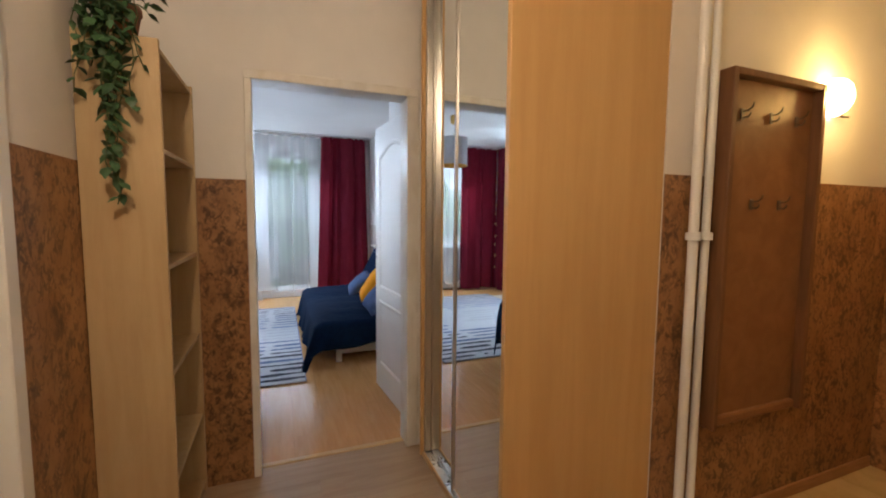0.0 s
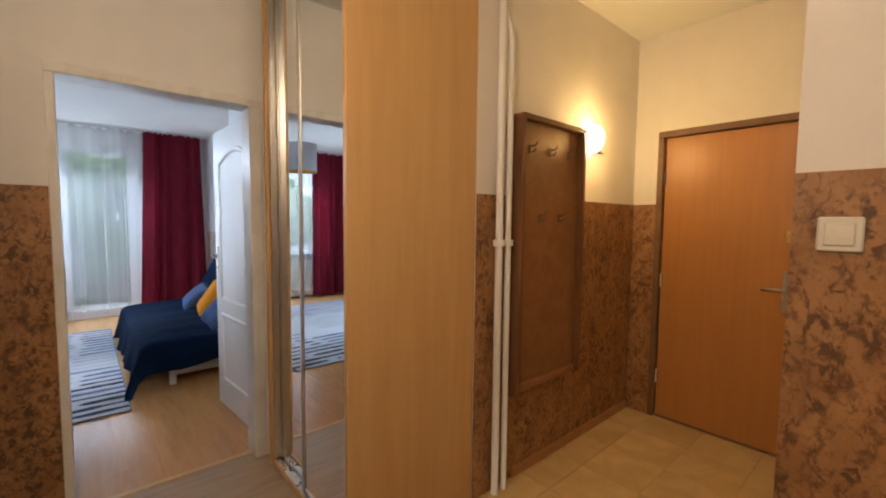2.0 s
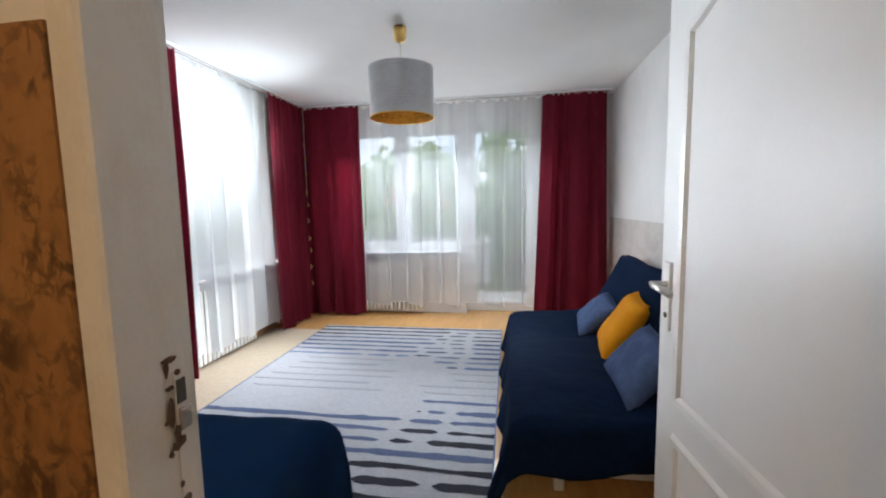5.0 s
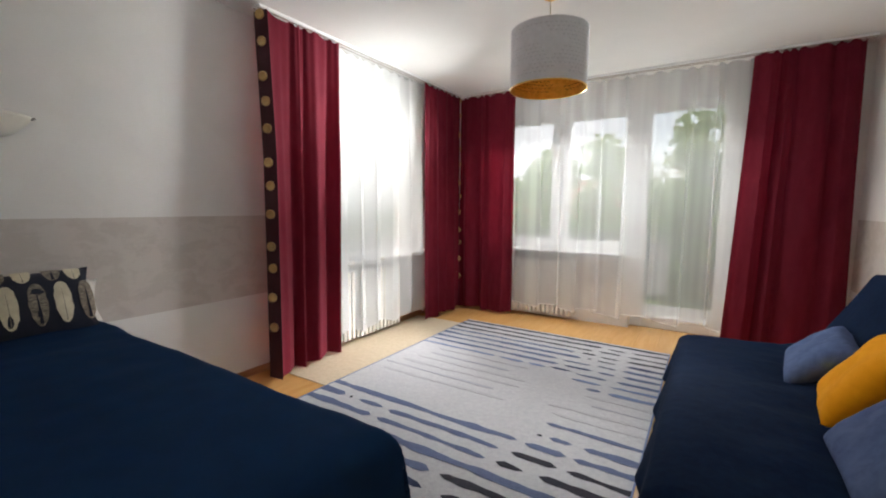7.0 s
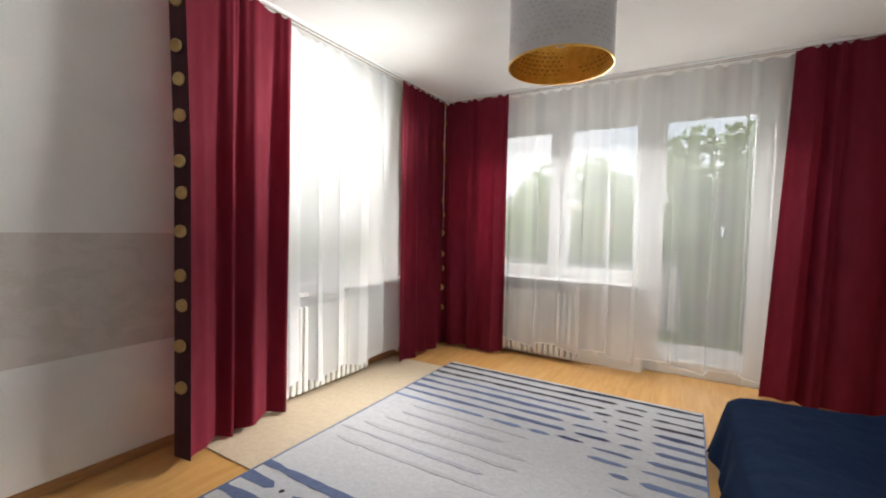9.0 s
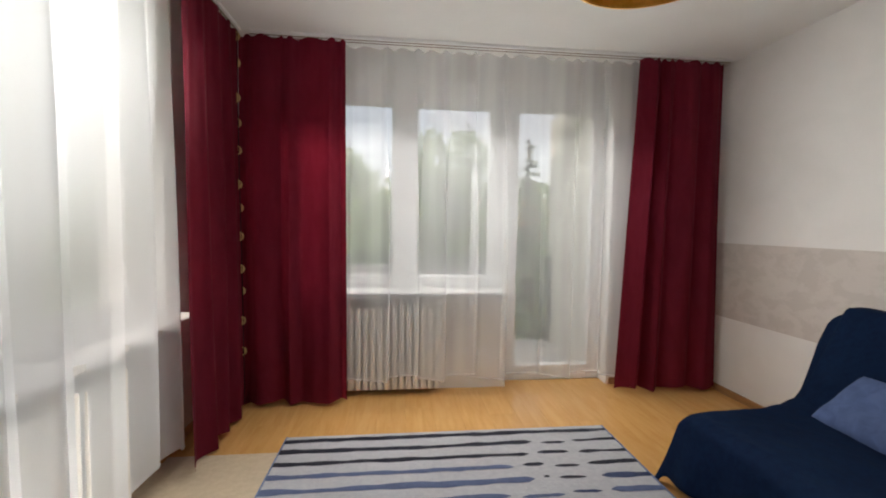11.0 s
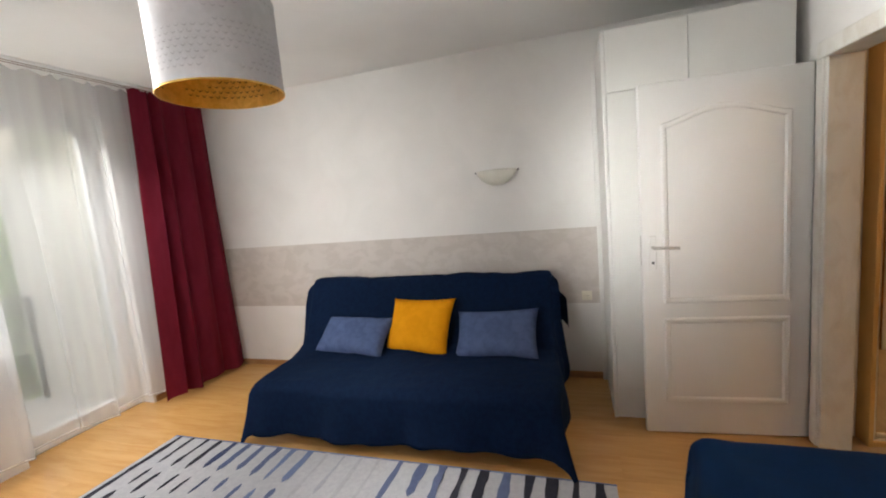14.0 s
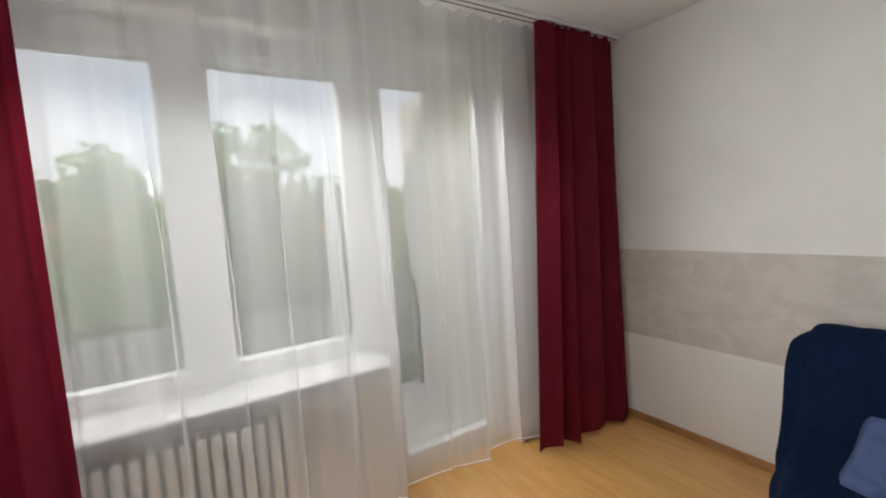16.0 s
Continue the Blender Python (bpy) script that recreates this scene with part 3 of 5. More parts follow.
part("strike_hole", box(0.0016, 0.063, 1.150, 0.0032, 0.076, 1.178, bevel=0.0005), IRON, strike, "dark latch hole")
part("strike_tongue", box(0.0016, 0.064, 1.118, 0.0050, 0.080, 1.144, bevel=0.001), STEEL, strike, "bent bright steel tongue")
part("strike_box", box(-0.034, 0.0856, 0.97, -0.004, 0.088, 1.13, bevel=0.001), STEEL, fr, "bent steel keeper")
panel_door("door_2", "white panelled door in the hall, closed", 0.75, pose(-0.515, -1.022, 0, 0, 0, -90), 2.02)
door_frame("door_frame_2", "white painted frame of the closed hall door", [("jamb", (-0.64, -1.02, 0, -0.478, -0.966, 2.03)), ("jamb", (-0.64, -1.88, 0, -0.478, -1.775, 2.03)), ("head", (-0.64, -1.88, 2.03, -0.478, -0.966, 2.10))], WHITEP)
panel_door("door_3", "white panelled door beside the pier, closed", 0.80, pose(1.50, -3.35, 0, 0, 0, 90), 2.02)
door_frame("door_frame_3", "white painted door frame beside the pier", [("jamb", (1.452, -2.55, 0, 1.62, -2.50, 2.03)), ("jamb", (1.452, -3.40, 0, 1.62, -3.355, 2.03)), ("head", (1.452, -3.40, 2.03, 1.62, -2.50, 2.09))], WHITEP)

# entrance door
door_4 = thing("door_4", "flat brown veneered entrance door, closed", "door", kind="structure")
part("leaf", box(3.195, -2.06, 0.012, 3.24, -1.285, 2.0, bevel=0.004), DOORBR, door_4)
for z in (0.3, 1.0, 1.72):
    part("hinge", tube([(3.188, -1.287, z - 0.05), (3.188, -1.287, z + 0.05)], 0.009), STEEL, door_4, "steel hinge", True)
hp = part("handle_plate", box(3.186, -2.015, 0.88, 3.195, -1.975, 1.12, bevel=0.003), STEEL, door_4, "steel handle plate")
part("lever", tube([(3.19, -1.995, 1.02), (3.145, -1.995, 1.02), (3.14, -1.97, 1.02), (3.14, -1.88, 1.015)], 0.009), STEEL, hp, "steel lever", True)
lk = part("lock", box(3.183, -2.01, 1.30, 3.195, -1.975, 1.37, bevel=0.004), BRASS, door_4, "small brass upper lock")
part("lock_knob", box(3.165, -1.997, 1.325, 3.183, -1.988, 1.345, bevel=0.002), BRASS, lk)
door_frame("door_frame_4", "grey-brown steel frame of the entrance door", [("jamb", (3.155, -1.283, 0, 3.25, -1.245, 2.003)), ("jamb", (3.155, -2.095, 0, 3.25, -2.062, 2.003)), ("head", (3.155, -2.095, 2.003, 3.25, -1.245, 2.045)), ("sill", (3.18, -2.062, 0, 3.25, -1.283, 0.012))], FRAMEG)
# ---- windows ----
def window_unit(name, label, rows, panes, m=None, material=PVC):
    w = thing(name, label, "window", kind="structure", at=m)
    for nm, r in rows:
        part(nm, box(*r, bevel=0.006), material, w)
    for r in panes:
        p = part("pane", box(*r), PANE, w, "clear glass pane")
        p.visible_shadow = False
    return w


YW0, YW1 = 4.985, 5.05
window_unit("window_1", "white framed window beside the balcony door", [
    ("frame", (-1.78, YW0, 0.80, -1.66, YW1, 2.42)), ("mullion", (-1.103, YW0, 0.80, -0.891, YW1, 2.42)), ("frame", (-0.303, YW0, 0.80, -0.17, YW1, 2.42)),
    ("rail", (-1.66, YW0, 0.80, -1.103, YW1, 0.90)), ("rail", (-0.891, YW0, 0.80, -0.303, YW1, 0.90)), ("rail", (-1.66, YW0, 2.272, -1.103, YW1, 2.42)), ("rail", (-0.891, YW0, 2.272, -0.303, YW1, 2.42))],
    [(-1.66, 5.012, 0.90, -1.103, 5.02, 2.272), (-0.891, 5.012, 0.90, -0.303, 5.02, 2.272)])
window_unit("door_5", "white framed glazed balcony door, closed", [
    ("stile", (-0.17, YW0, 0.0, -0.056, YW1, 2.42)), ("stile", (0.585, YW0, 0.0, 0.70, YW1, 2.42)), ("rail", (-0.056, YW0, 0.0, 0.585, YW1, 0.13)), ("rail", (-0.056, YW0, 2.272, 0.585, YW1, 2.42)),
    ("handle", (-0.15, YW0 - 0.04, 1.02, -0.125, YW0, 1.15))], [(-0.056, 5.012, 0.13, 0.585, 5.02, 2.272)])
window_unit("window_2", "white framed double window in the side wall", [
    ("frame", (-2.53, 2.55, 0.80, -2.47, 2.67, 2.42)), ("mullion", (-2.53, 3.24, 0.80, -2.47, 3.40, 2.42)), ("frame", (-2.53, 3.93, 0.80, -2.47, 4.05, 2.42)),
    ("rail", (-2.53, 2.67, 0.80, -2.47, 3.24, 0.90)), ("rail", (-2.53, 3.40, 0.80, -2.47, 3.93, 0.90)), ("rail", (-2.53, 2.67, 2.34, -2.47, 3.24, 2.42)), ("rail", (-2.53, 3.40, 2.34, -2.47, 3.93, 2.42))],
    [(-2.504, 2.67, 0.90, -2.496, 3.24, 2.34), (-2.504, 3.40, 0.90, -2.496, 3.93, 2.34)])
structure("window_sill_1", box(-1.80, 4.714, 0.762, -0.206, 4.985, 0.80, bevel=0.006), SILL, "pale stone window sill with shade painted along its front edge", "window sill")
# dark strip standing in for shade on the backlit sill front
structure("trim_sill_edge", box(-1.80, 4.708, 0.758, -0.206, 4.7135, 0.786, bevel=0.001), SILL_SHADE, "thin dark strip painting the shade on the sill's front", "sill edge")
structure("window_sill_2", box(-2.47, 2.45, 0.742, -2.205, 4.15, 0.78, bevel=0.006), SILL, "grey stone window sill", "window sill")
structure("trim_shutter_box", box(-1.85, 5.053, 2.275, 0.70, 5.085, 2.50, bevel=0.006), FACADE, "cream shutter box outside the window", "shutter box")


# ---- curtains ----
def drape(a, b, z0, z1, folds, amp, normal, hem_shift=(0, 0, 0, 0), seed=0.0, nu=110, nv=26, head=0.055, wave=0.012, lap=0.06, ripple=0.05, double=0.0):
    """A hanging cloth from a to b (x, y) with folds that stand out along the normal; hem_shift moves the two lower corners."""
    a, b, nrm = Vector(a), Vector(b), Vector(normal)
    ln = (b - a).length
    dirn = (b - a) / ln

    def f(u, v):
        k = noise.noise((u * 3.1 + seed, seed, 0)) * 0.55
        w = u + k / folds
        s = 1 - v
        ph = 2 * math.pi * folds * w + seed + 1.1 * s * noise.noise((u * 2.3, s * 1.1, seed + 9))
        open_out = 0.35 + 0.65 * min(1.0, s * 2.5 + 0.05)
        d = amp * open_out * (0.75 * math.sin(ph) + 0.35 * math.sin(0.47 * ph + 1.3 * seed + 0.8 * s) + 0.3 * noise.noise((u * folds * 0.9, s * 0.8, seed + 4)))
        d *= 0.75 + 0.5 * noise.noise((u * 2.7, s * 0.5, seed + 13))
        side = lap * amp * math.sin(2 * ph + 0.6) * open_out * (1 + 0.8 * noise.noise((u * folds * 0.4, 0.6 * s, seed + 21)))
        side += double * math.sin(ph + 0.4) * (0.55 + 1.3 * noise.noise((u * folds * 0.33, 0.25 * s, seed + 31))) * (0.35 + 0.65 * min(1.0, 2.2 * s))
        d += ripple * amp * math.sin(3.1 * ph + 2 * seed) * (0.4 + 0.6 * v)
        sh = Vector((hem_shift[0] * (1 - u) + hem_shift[2] * u, hem_shift[1] * (1 - u) + hem_shift[3] * u)) * s ** 1.2
        p = a + dirn * (ln * u + side * (0 if u in (0, 1) else 1)) + nrm * d + sh
        z = z0 + (z1 - z0) * v + (1 - v) * wave * math.sin(ph * 0.5 + seed) * 1.0
        if v > 0.985:
            z -= head * 0.4 * (0.5 + 0.5 * math.sin(2 * ph))
        return (p.x, p.y, z)
    return sheet(nu, nv, f), f


def curtain(label, args, buttons=0, at_u=0.0, out=(0, 0), facing=(0, 0), **kw):
    c = thing("curtain", label, "curtain", "burgundy curtains")
    bm, f = drape(*args, **kw)
    part("cloth", bm, RED, c, "burgundy blackout cloth", True)
    if buttons:
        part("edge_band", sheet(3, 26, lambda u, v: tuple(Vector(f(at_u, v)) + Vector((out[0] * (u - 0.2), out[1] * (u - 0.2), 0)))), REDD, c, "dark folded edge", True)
        ax = Vector((facing[0], facing[1], 0)).normalized()
        for i in range(buttons):
            v = 0.985 - (0.985 - 0.155) * (i + 0.12 * math.sin(i * 4.1)) / (buttons - 1)
            p = Vector(f(at_u, v)) + Vector((out[0] * 0.3, out[1] * 0.3, 0)) + ax * 0.012
            jit = 0.006 * math.sin(i * 2.3)
            b = lathe([(0.0, 0.004), (0.016, 0.003), (0.027, 0.007), (0.033, 0.004), (0.033, -0.005), (0.0, -0.005)], 18)
            q = ax.to_track_quat("Z", "Y").to_matrix()
            bmesh.ops.rotate(b, verts=b.verts, matrix=q)
            bmesh.ops.translate(b, verts=b.verts, vec=p + Vector((0, jit, 0)))
            part("button", b, WOODB, c, "round wooden button", True)
    return c


TOP = 2.597
curtain("burgundy blackout curtain with a row of wooden buttons", ((-2.13, 1.90), (-2.13, 2.60), 0.03, TOP, 3.4, 0.075, (1, 0), (0.05, -0.03, -0.02, -0.02)), buttons=12, at_u=0.0, out=(-0.12, -0.02), facing=(0.35, -0.94), seed=0.4, lap=0.04)
curtain("burgundy blackout curtain gathered in the corner", ((-2.13, 3.80), (-2.13, 4.56), 0.03, TOP, 3.7, 0.06, (1, 0), (0.05, -0.05, 0.02, 0)), buttons=12, at_u=1.0, out=(-0.05, 0.02), facing=(0.6, -0.8), seed=1.7)
curtain("burgundy blackout curtain gathered at the corner window", ((-2.14, 4.60), (-1.424, 4.60), 0.03, TOP, 3.6, 0.06, (0, -1), (0, 0, 0.015, -0.02)), seed=2.9)
curtain("burgundy blackout curtain beside the sofa wall", ((0.745, 4.59), (1.44, 4.60), 0.045, TOP, 4.2, 0.065, (0, -1), (-0.09, 0.03, 0.055, 0.0)), seed=4.1)


def net(label, args, cloth=SHEER, **kw):
    c = thing("net_curtain", label, "net curtain", "white net curtains")
    bm, f = drape(*args, nu=420, **kw)
    part("voile", bm, cloth, c, "white voile", True)
    part("hem", tube([f(i / 160, 0.004) for i in range(161)], 0.003, 5), SHEER_THICK, c, "white weighted hem", True)
    return c


net("white voile curtain over the balcony windows", ((-1.50, 4.665), (0.82, 4.665), 0.15, TOP - 0.01, 9.5, 0.042, (0, -1)), seed=0.9, wave=0.03, lap=0.3, ripple=0.0, double=0.075)
net("white voile curtain over the side window", ((-2.19, 2.48), (-2.19, 3.88), 0.125, TOP - 0.01, 6, 0.042, (1, 0)), cloth=SHEER_THICK, seed=3.3, wave=0.03, lap=0.3, ripple=0.0, double=0.07)


def rail(label, a, b):
    r = thing("curtain_rail", label, "curtain rail")
    x0, x1, y0, y1 = min(a[0], b[0]), max(a[0], b[0]), min(a[1], b[1]), max(a[1], b[1])
    dx, dy = (0, 0.045) if x1 - x0 > y1 - y0 else (0.045, 0)
    part("track", box(x0 - dx, y0 - dy, 2.600, x1 + dx, y1 + dy, 2.620, bevel=0.004), PVC, r)
    for o in (-0.02, 0.02):
        part("groove", box(x0 - (0.004 if dx else 0) + o * bool(dx), y0 - (0.004 if dy else 0) + o * bool(dy), 2.5975, x1 + (0.004 if dx else 0) + o * bool(dx), y1 + (0.004 if dy else 0) + o * bool(dy), 2.6005), FRAMEG, r, "dark rail groove")


rail("white ceiling curtain rail along the balcony wall", (-2.07, 4.63), (1.50, 4.63))
rail("white ceiling curtain rail along the side window", (-2.155, 1.87), (-2.155, 4.58))


# ---- radiators ----
def radiator(label, m, fins):
    r = thing("radiator", label, "radiator", "ribbed radiators", at=m)
    for i in range(fins):
        x = i * 0.055
        bm = box(x, 0, 0.045, x + 0.040, 0.11, 0.68, bevel=0.014, seg=2)
        part("fin", bm, ENAMEL, r, smooth=False)
    for z in (0.11, 0.62):
        part("header", tube([(-0.02, 0.055, z), (fins * 0.055, 0.055, z)], 0.02), ENAMEL, r, "", True)
    part("pipe", tube([(-0.02, 0.055, 0.11), (-0.06, 0.055, 0.11), (-0.06, 0.055, 0.0)], 0.011), ENAMEL, r, "", True)
    return r


radiator("white ribbed radiator under the balcony window", pose(-1.53, 4.72, 0), 15)
radiator("white ribbed radiator under the side window", pose(-2.205, 2.62, 0, 0, 0, 90), 16)

# ---- hall things ----
shelf = thing("bookshelf", "tall pale birch shelf unit without a back, empty", "shelf")
SY0, SY1, SX0, SX1 = -0.59, -0.008, -0.486, -0.25
part("side_panel", box(SX0, SY0, 0, SX1, SY0 + 0.018, 1.955, bevel=0.002), SHELFW, shelf)
part("side_panel", box(SX0, SY1 - 0.018, 0, SX1, SY1, 1.955, bevel=0.002), SHELFW, shelf)
for z in (0.06, 0.40, 0.80, 1.19, 1.598, 1.937):
    part("shelf_board", box(SX0, SY0 + 0.018, z - 0.018, SX1 - 0.004, SY1 - 0.018, z, bevel=0.002), SHELFW, shelf)
part("plinth", box(SX1 - 0.03, SY0 + 0.018, 0, SX1 - 0.014, SY1 - 0.018, 0.042), SHELFW, shelf)

plant = thing("hanging_plant", "trailing green ivy in a clay pot on the shelf", "plant")
part("pot", lathe([(0.0, 0.0), (0.05, 0.0), (0.068, 0.10), (0.072, 0.10), (0.072, 0.12), (0.062, 0.12), (0.058, 0.09), (0.0, 0.09)], 24, at=(-0.385, -0.50, 1.955)), TERRA, plant, "brown clay pot", True)
leafmesh = bpy.data.meshes.new("leaf")
leafmesh.from_pydata([(0, 0, 0), (0.012, 0.004, 0.010), (0.014, 0.002, 0.022), (0, -0.003, 0.044), (-0.014, 0.002, 0.022), (-0.012, 0.004, 0.010), (0, 0.007, 0.016), (0, 0.005, 0.030)], [],
                     [(0, 1, 6), (1, 2, 7, 6), (2, 3, 7), (3, 4, 7), (4, 5, 6, 7), (5, 0, 6)])
leafmesh.materials.append(LEAF)
leafmesh.shade_smooth()
rng = random.Random(5)
for k in range(16):
    x0, dep = -0.44 + 0.135 * rng.random(), 0.10 + 0.10 * rng.random()
    ln = [0.66, 0.58, 0.52, 0.46, 0.40][k] if k < 5 else 0.12 + 0.26 * rng.random()
    xm = -0.375 + (x0 + 0.375) * (0.45 if k < 5 else 1.2)
    yb = -0.615 - 0.045 * rng.random()
    pts = [(-0.385, -0.50, 2.05), (x0, -0.56, 2.11 + 0.04 * rng.random()), (x0, yb + 0.01, 2.06)]
    n = max(3, int(ln / 0.05))
    for i in range(1, n + 1):
        pts.append((x0 + (xm - x0) * i / n + 0.012 * math.sin(i * 1.7 + k), yb + 0.006 * math.sin(i * 2.1 + k), 2.06 - ln * i / n))
    part("vine", tube(pts, 0.0018, 5), STEM, plant, "thin green stem")
    for i in range(2, len(pts)):
        p0, p1 = Vector(pts[i - 1]), Vector(pts[i])
        for j in range(2):
            lf = new("leaf", leafmesh)
            lf.parent = plant
            s = 0.75 + 0.55 * rng.random()
            lf.matrix_basis = Matrix.Translation(p0.lerp(p1, (j + rng.random() * 0.6) / 2)) @ pose(0, 0, 0, 100 + 60 * rng.random(), -20 + 40 * rng.random(), 360 * rng.random()) @ Matrix.Diagonal((s, s, s, 1))
for i in range(60):
    lf = new("leaf", leafmesh)
    lf.parent = plant
    s = 0.8 + 0.5 * rng.random()
    lf.matrix_basis = Matrix.Translation((-0.375 + 0.085 * rng.gauss(0, 0.8), -0.57 + 0.05 * rng.gauss(0, 0.8), 2.11 + 0.07 * rng.gauss(0, 0.7))) @ pose(0, 0, 0, 40 + 110 * rng.random(), -30 + 60 * rng.random(), 360 * rng.random()) @ Matrix.Diagonal((s, s, s, 1))

wardrobe = thing("wardrobe", "built-in wardrobe with sliding mirror doors and birch side", "wardrobe")
WZ = 2.715
part("side_panel", box(0.816, -1.078, 0, 1.503, -1.052, WZ, bevel=0.002), BIRCH, wardrobe, "birch-look side panel")
part("end_panel", box(0.838, -0.120, 0, 1.50, -0.100, WZ, bevel=0.002), BIRCH, wardrobe, "birch-look end panel")
part("back_panel", box(1.485, -1.05, 0, 1.503, -0.122, WZ), BIRCH, wardrobe)
part("wall_profile", box(0.856, -0.138, 0.03, 0.893, -0.1215, WZ - 0.05, bevel=0.003), ALU, wardrobe, "aluminium wall profile")
part("filler", box(0.945, -0.098, 0, 1.50, -0.008, WZ), HALLW, wardrobe, "white filler strip beside the wall")
part("bottom_track", box(0.858, -1.05, 0, 0.955, -0.122, 0.022, bevel=0.002), ALU, wardrobe, "aluminium floor track")
part("front_strip", box(0.846, -1.05, 0, 0.858, -0.122, 0.030, bevel=0.002), BIRCH, wardrobe, "wooden floor strip")
part("top_track", box(0.850, -1.05, WZ - 0.05, 0.955, -0.122, WZ, bevel=0.002), BIRCH, wardrobe)
for x, y0, y1 in ((0.905, -0.545, -0.124), (0.875, -1.05, -0.505)):
    dr = part("sliding_door", box(x, y0, 0.026, x + 0.016, y1, WZ - 0.055), BIRCH, wardrobe, "sliding mirror door")
    part("mirror", box(x - 0.004, y0 + 0.018, 0.05, x - 0.0005, y1 - 0.018, WZ - 0.08), MIRROR, dr, "clear silver mirror")
    for r in ((x - 0.012, y0, 0.026, x + 0.018, y0 + 0.02, WZ - 0.055), (x - 0.012, y1 - 0.02, 0.026, x + 0.018, y1, WZ - 0.055)):
        part("frame_profile", box(*r, bevel=0.004), ALU, dr, "aluminium profile")
    for z in (0.026, WZ - 0.085):
        part("frame_rail", box(x - 0.008, y0 + 0.02, z, x + 0.015, y1 - 0.02, z + 0.028, bevel=0.003), ALU, dr, "aluminium rail")

for x, lbl in ((1.632, "thick white painted heating riser with collar"), (1.700, "white painted heating riser with collar")):
    p = thing("heating_pipe", lbl, "pipe", "pair of heating pipes")
    r0 = 0.019 if x < 1.66 else 0.016
    yy = -1.118
    top = [(x, yy, z) for z in (0.0, 0.5, 1.0, 1.5, 2.0, 2.30)] + ([(x, yy, 2.72)] if x < 1.66 else [(x - 0.01, yy, 2.34), (x - 0.05, yy + 0.005, 2.42), (x - 0.062, yy + 0.01, 2.50), (x - 0.062, yy + 0.01, 2.72)])
    part("pipe", tube(top, r0, 16), WHITEP, p, "", True)
    part("collar", tube([(x, yy, 1.285), (x, yy, 1.315)], r0 + 0.010, 16), WHITEP, p, "", True)
    part("bracket", tube([(x, yy, 1.30), (x, -1.08, 1.30)], 0.006, 8), WHITEP, p, "", True)
    if x < 1.66:
        part("coupling", tube([(x, yy, 2.49), (x, yy, 2.53)], r0 + 0.014, 16), WHITEP, p, "", True)

rack = thing("coat_rack", "dark brown wall coat rack panel with metal hooks", "coat rack")
RX0, RX1, RZ0, RZ1, RY = 1.745, 2.345, 0.50, 1.955, -1.165
part("panel", box(RX0 + 0.02, -1.125, RZ0 + 0.02, RX1 - 0.02, -1.087, RZ1 - 0.02, bevel=0.003), RACKP, rack, "padded brown panel")
for r in ((RX0, RY, RZ0, RX0 + 0.028, -1.087, RZ1), (RX1 - 0.028, RY, RZ0, RX1, -1.087, RZ1), (RX0 + 0.028, RY, RZ1 - 0.028, RX1 - 0.028, -1.087, RZ1)):
    part("frame_bar", box(*r, bevel=0.003), DARKBR, rack)
part("frame_bar", box(RX0 + 0.028, -1.145, RZ0, RX1 - 0.028, -1.087, RZ0 + 0.04, bevel=0.006), RACKP, rack, "rounded lower bar")
for x, z in ((1.86, 1.79), (2.04, 1.79), (2.21, 1.79), (1.95, 1.43), (2.13, 1.43)):
    h = part("hook_plate", box(x - 0.010, -1.131, z - 0.022, x + 0.010, -1.125, z + 0.022, bevel=0.002), BRONZE, rack, "metal hook plate")
    part("hook", tube([(x, -1.13, z + 0.012), (x, -1.15, z + 0.012), (x, -1.165, z + 0.022), (x, -1.17, z + 0.038)], 0.0035, 8), BRONZE, h, "metal coat hook", True)
    part("hook", tube([(x, -1.13, z - 0.012), (x, -1.148, z - 0.016), (x, -1.157, z - 0.007), (x, -1.158, z + 0.003)], 0.0035, 8), BRONZE, h, "metal coat hook", True)

sconce = thing("wall_lamp", "lit frosted glass wall lamp glowing warm yellow", "wall lamp")
part("backplate", box(2.41, -1.094, 1.86, 2.57, -1.08, 1.99, bevel=0.004), BRASS, sconce, "brass backplate")
part("shade", lathe([(0.062, 2.00), (0.082, 1.975), (0.090, 1.94), (0.087, 1.90), (0.072, 1.868), (0.045, 1.848), (0.015, 1.845)], 28, at=(2.49, -1.094, 0), a0=math.pi, a1=2 * math.pi), SCONCE, sconce, "glowing frosted glass", True)
part("clip", tube([(2.56, -1.09, 1.87), (2.60, -1.10, 1.855), (2.63, -1.11, 1.855)], 0.007, 8), STEEL, sconce, "small metal clip", True)


def wall_switch(label, m, w=0.085, h=0.085, socket=False):
    s = thing("wall_socket" if socket else "light_switch", label, "socket" if socket else "light switch", at=m)
    part("plate", box(-w / 2, -0.010, -h / 2, w / 2, 0, h / 2, bevel=0.004), PLASTIC, s)
    part("rocker", box(-w / 2 + 0.014, -0.016, -h / 2 + 0.014, w / 2 - 0.014, -0.010, h / 2 - 0.014, bevel=0.003), PLASTIC, s)
    if socket:
        for x in (-0.010, 0.010):
            part("hole", tube([(x, -0.0165, 0), (x, -0.0155, 0)], 0.003, 8), IRON, s)


wall_switch("ivory plastic light switch on the brown pier", pose(1.463, -2.362, 1.385, 0, 0, -90))
wall_switch("white light switch beside the bedroom doorway", pose(-0.17, 0.133, 1.43, 0, 0, 180))
wall_switch("white wall socket on the plaster band", pose(XR - 0.003, 1.268, 0.672, 0, 0, -90), 0.075, 0.075, socket=True)
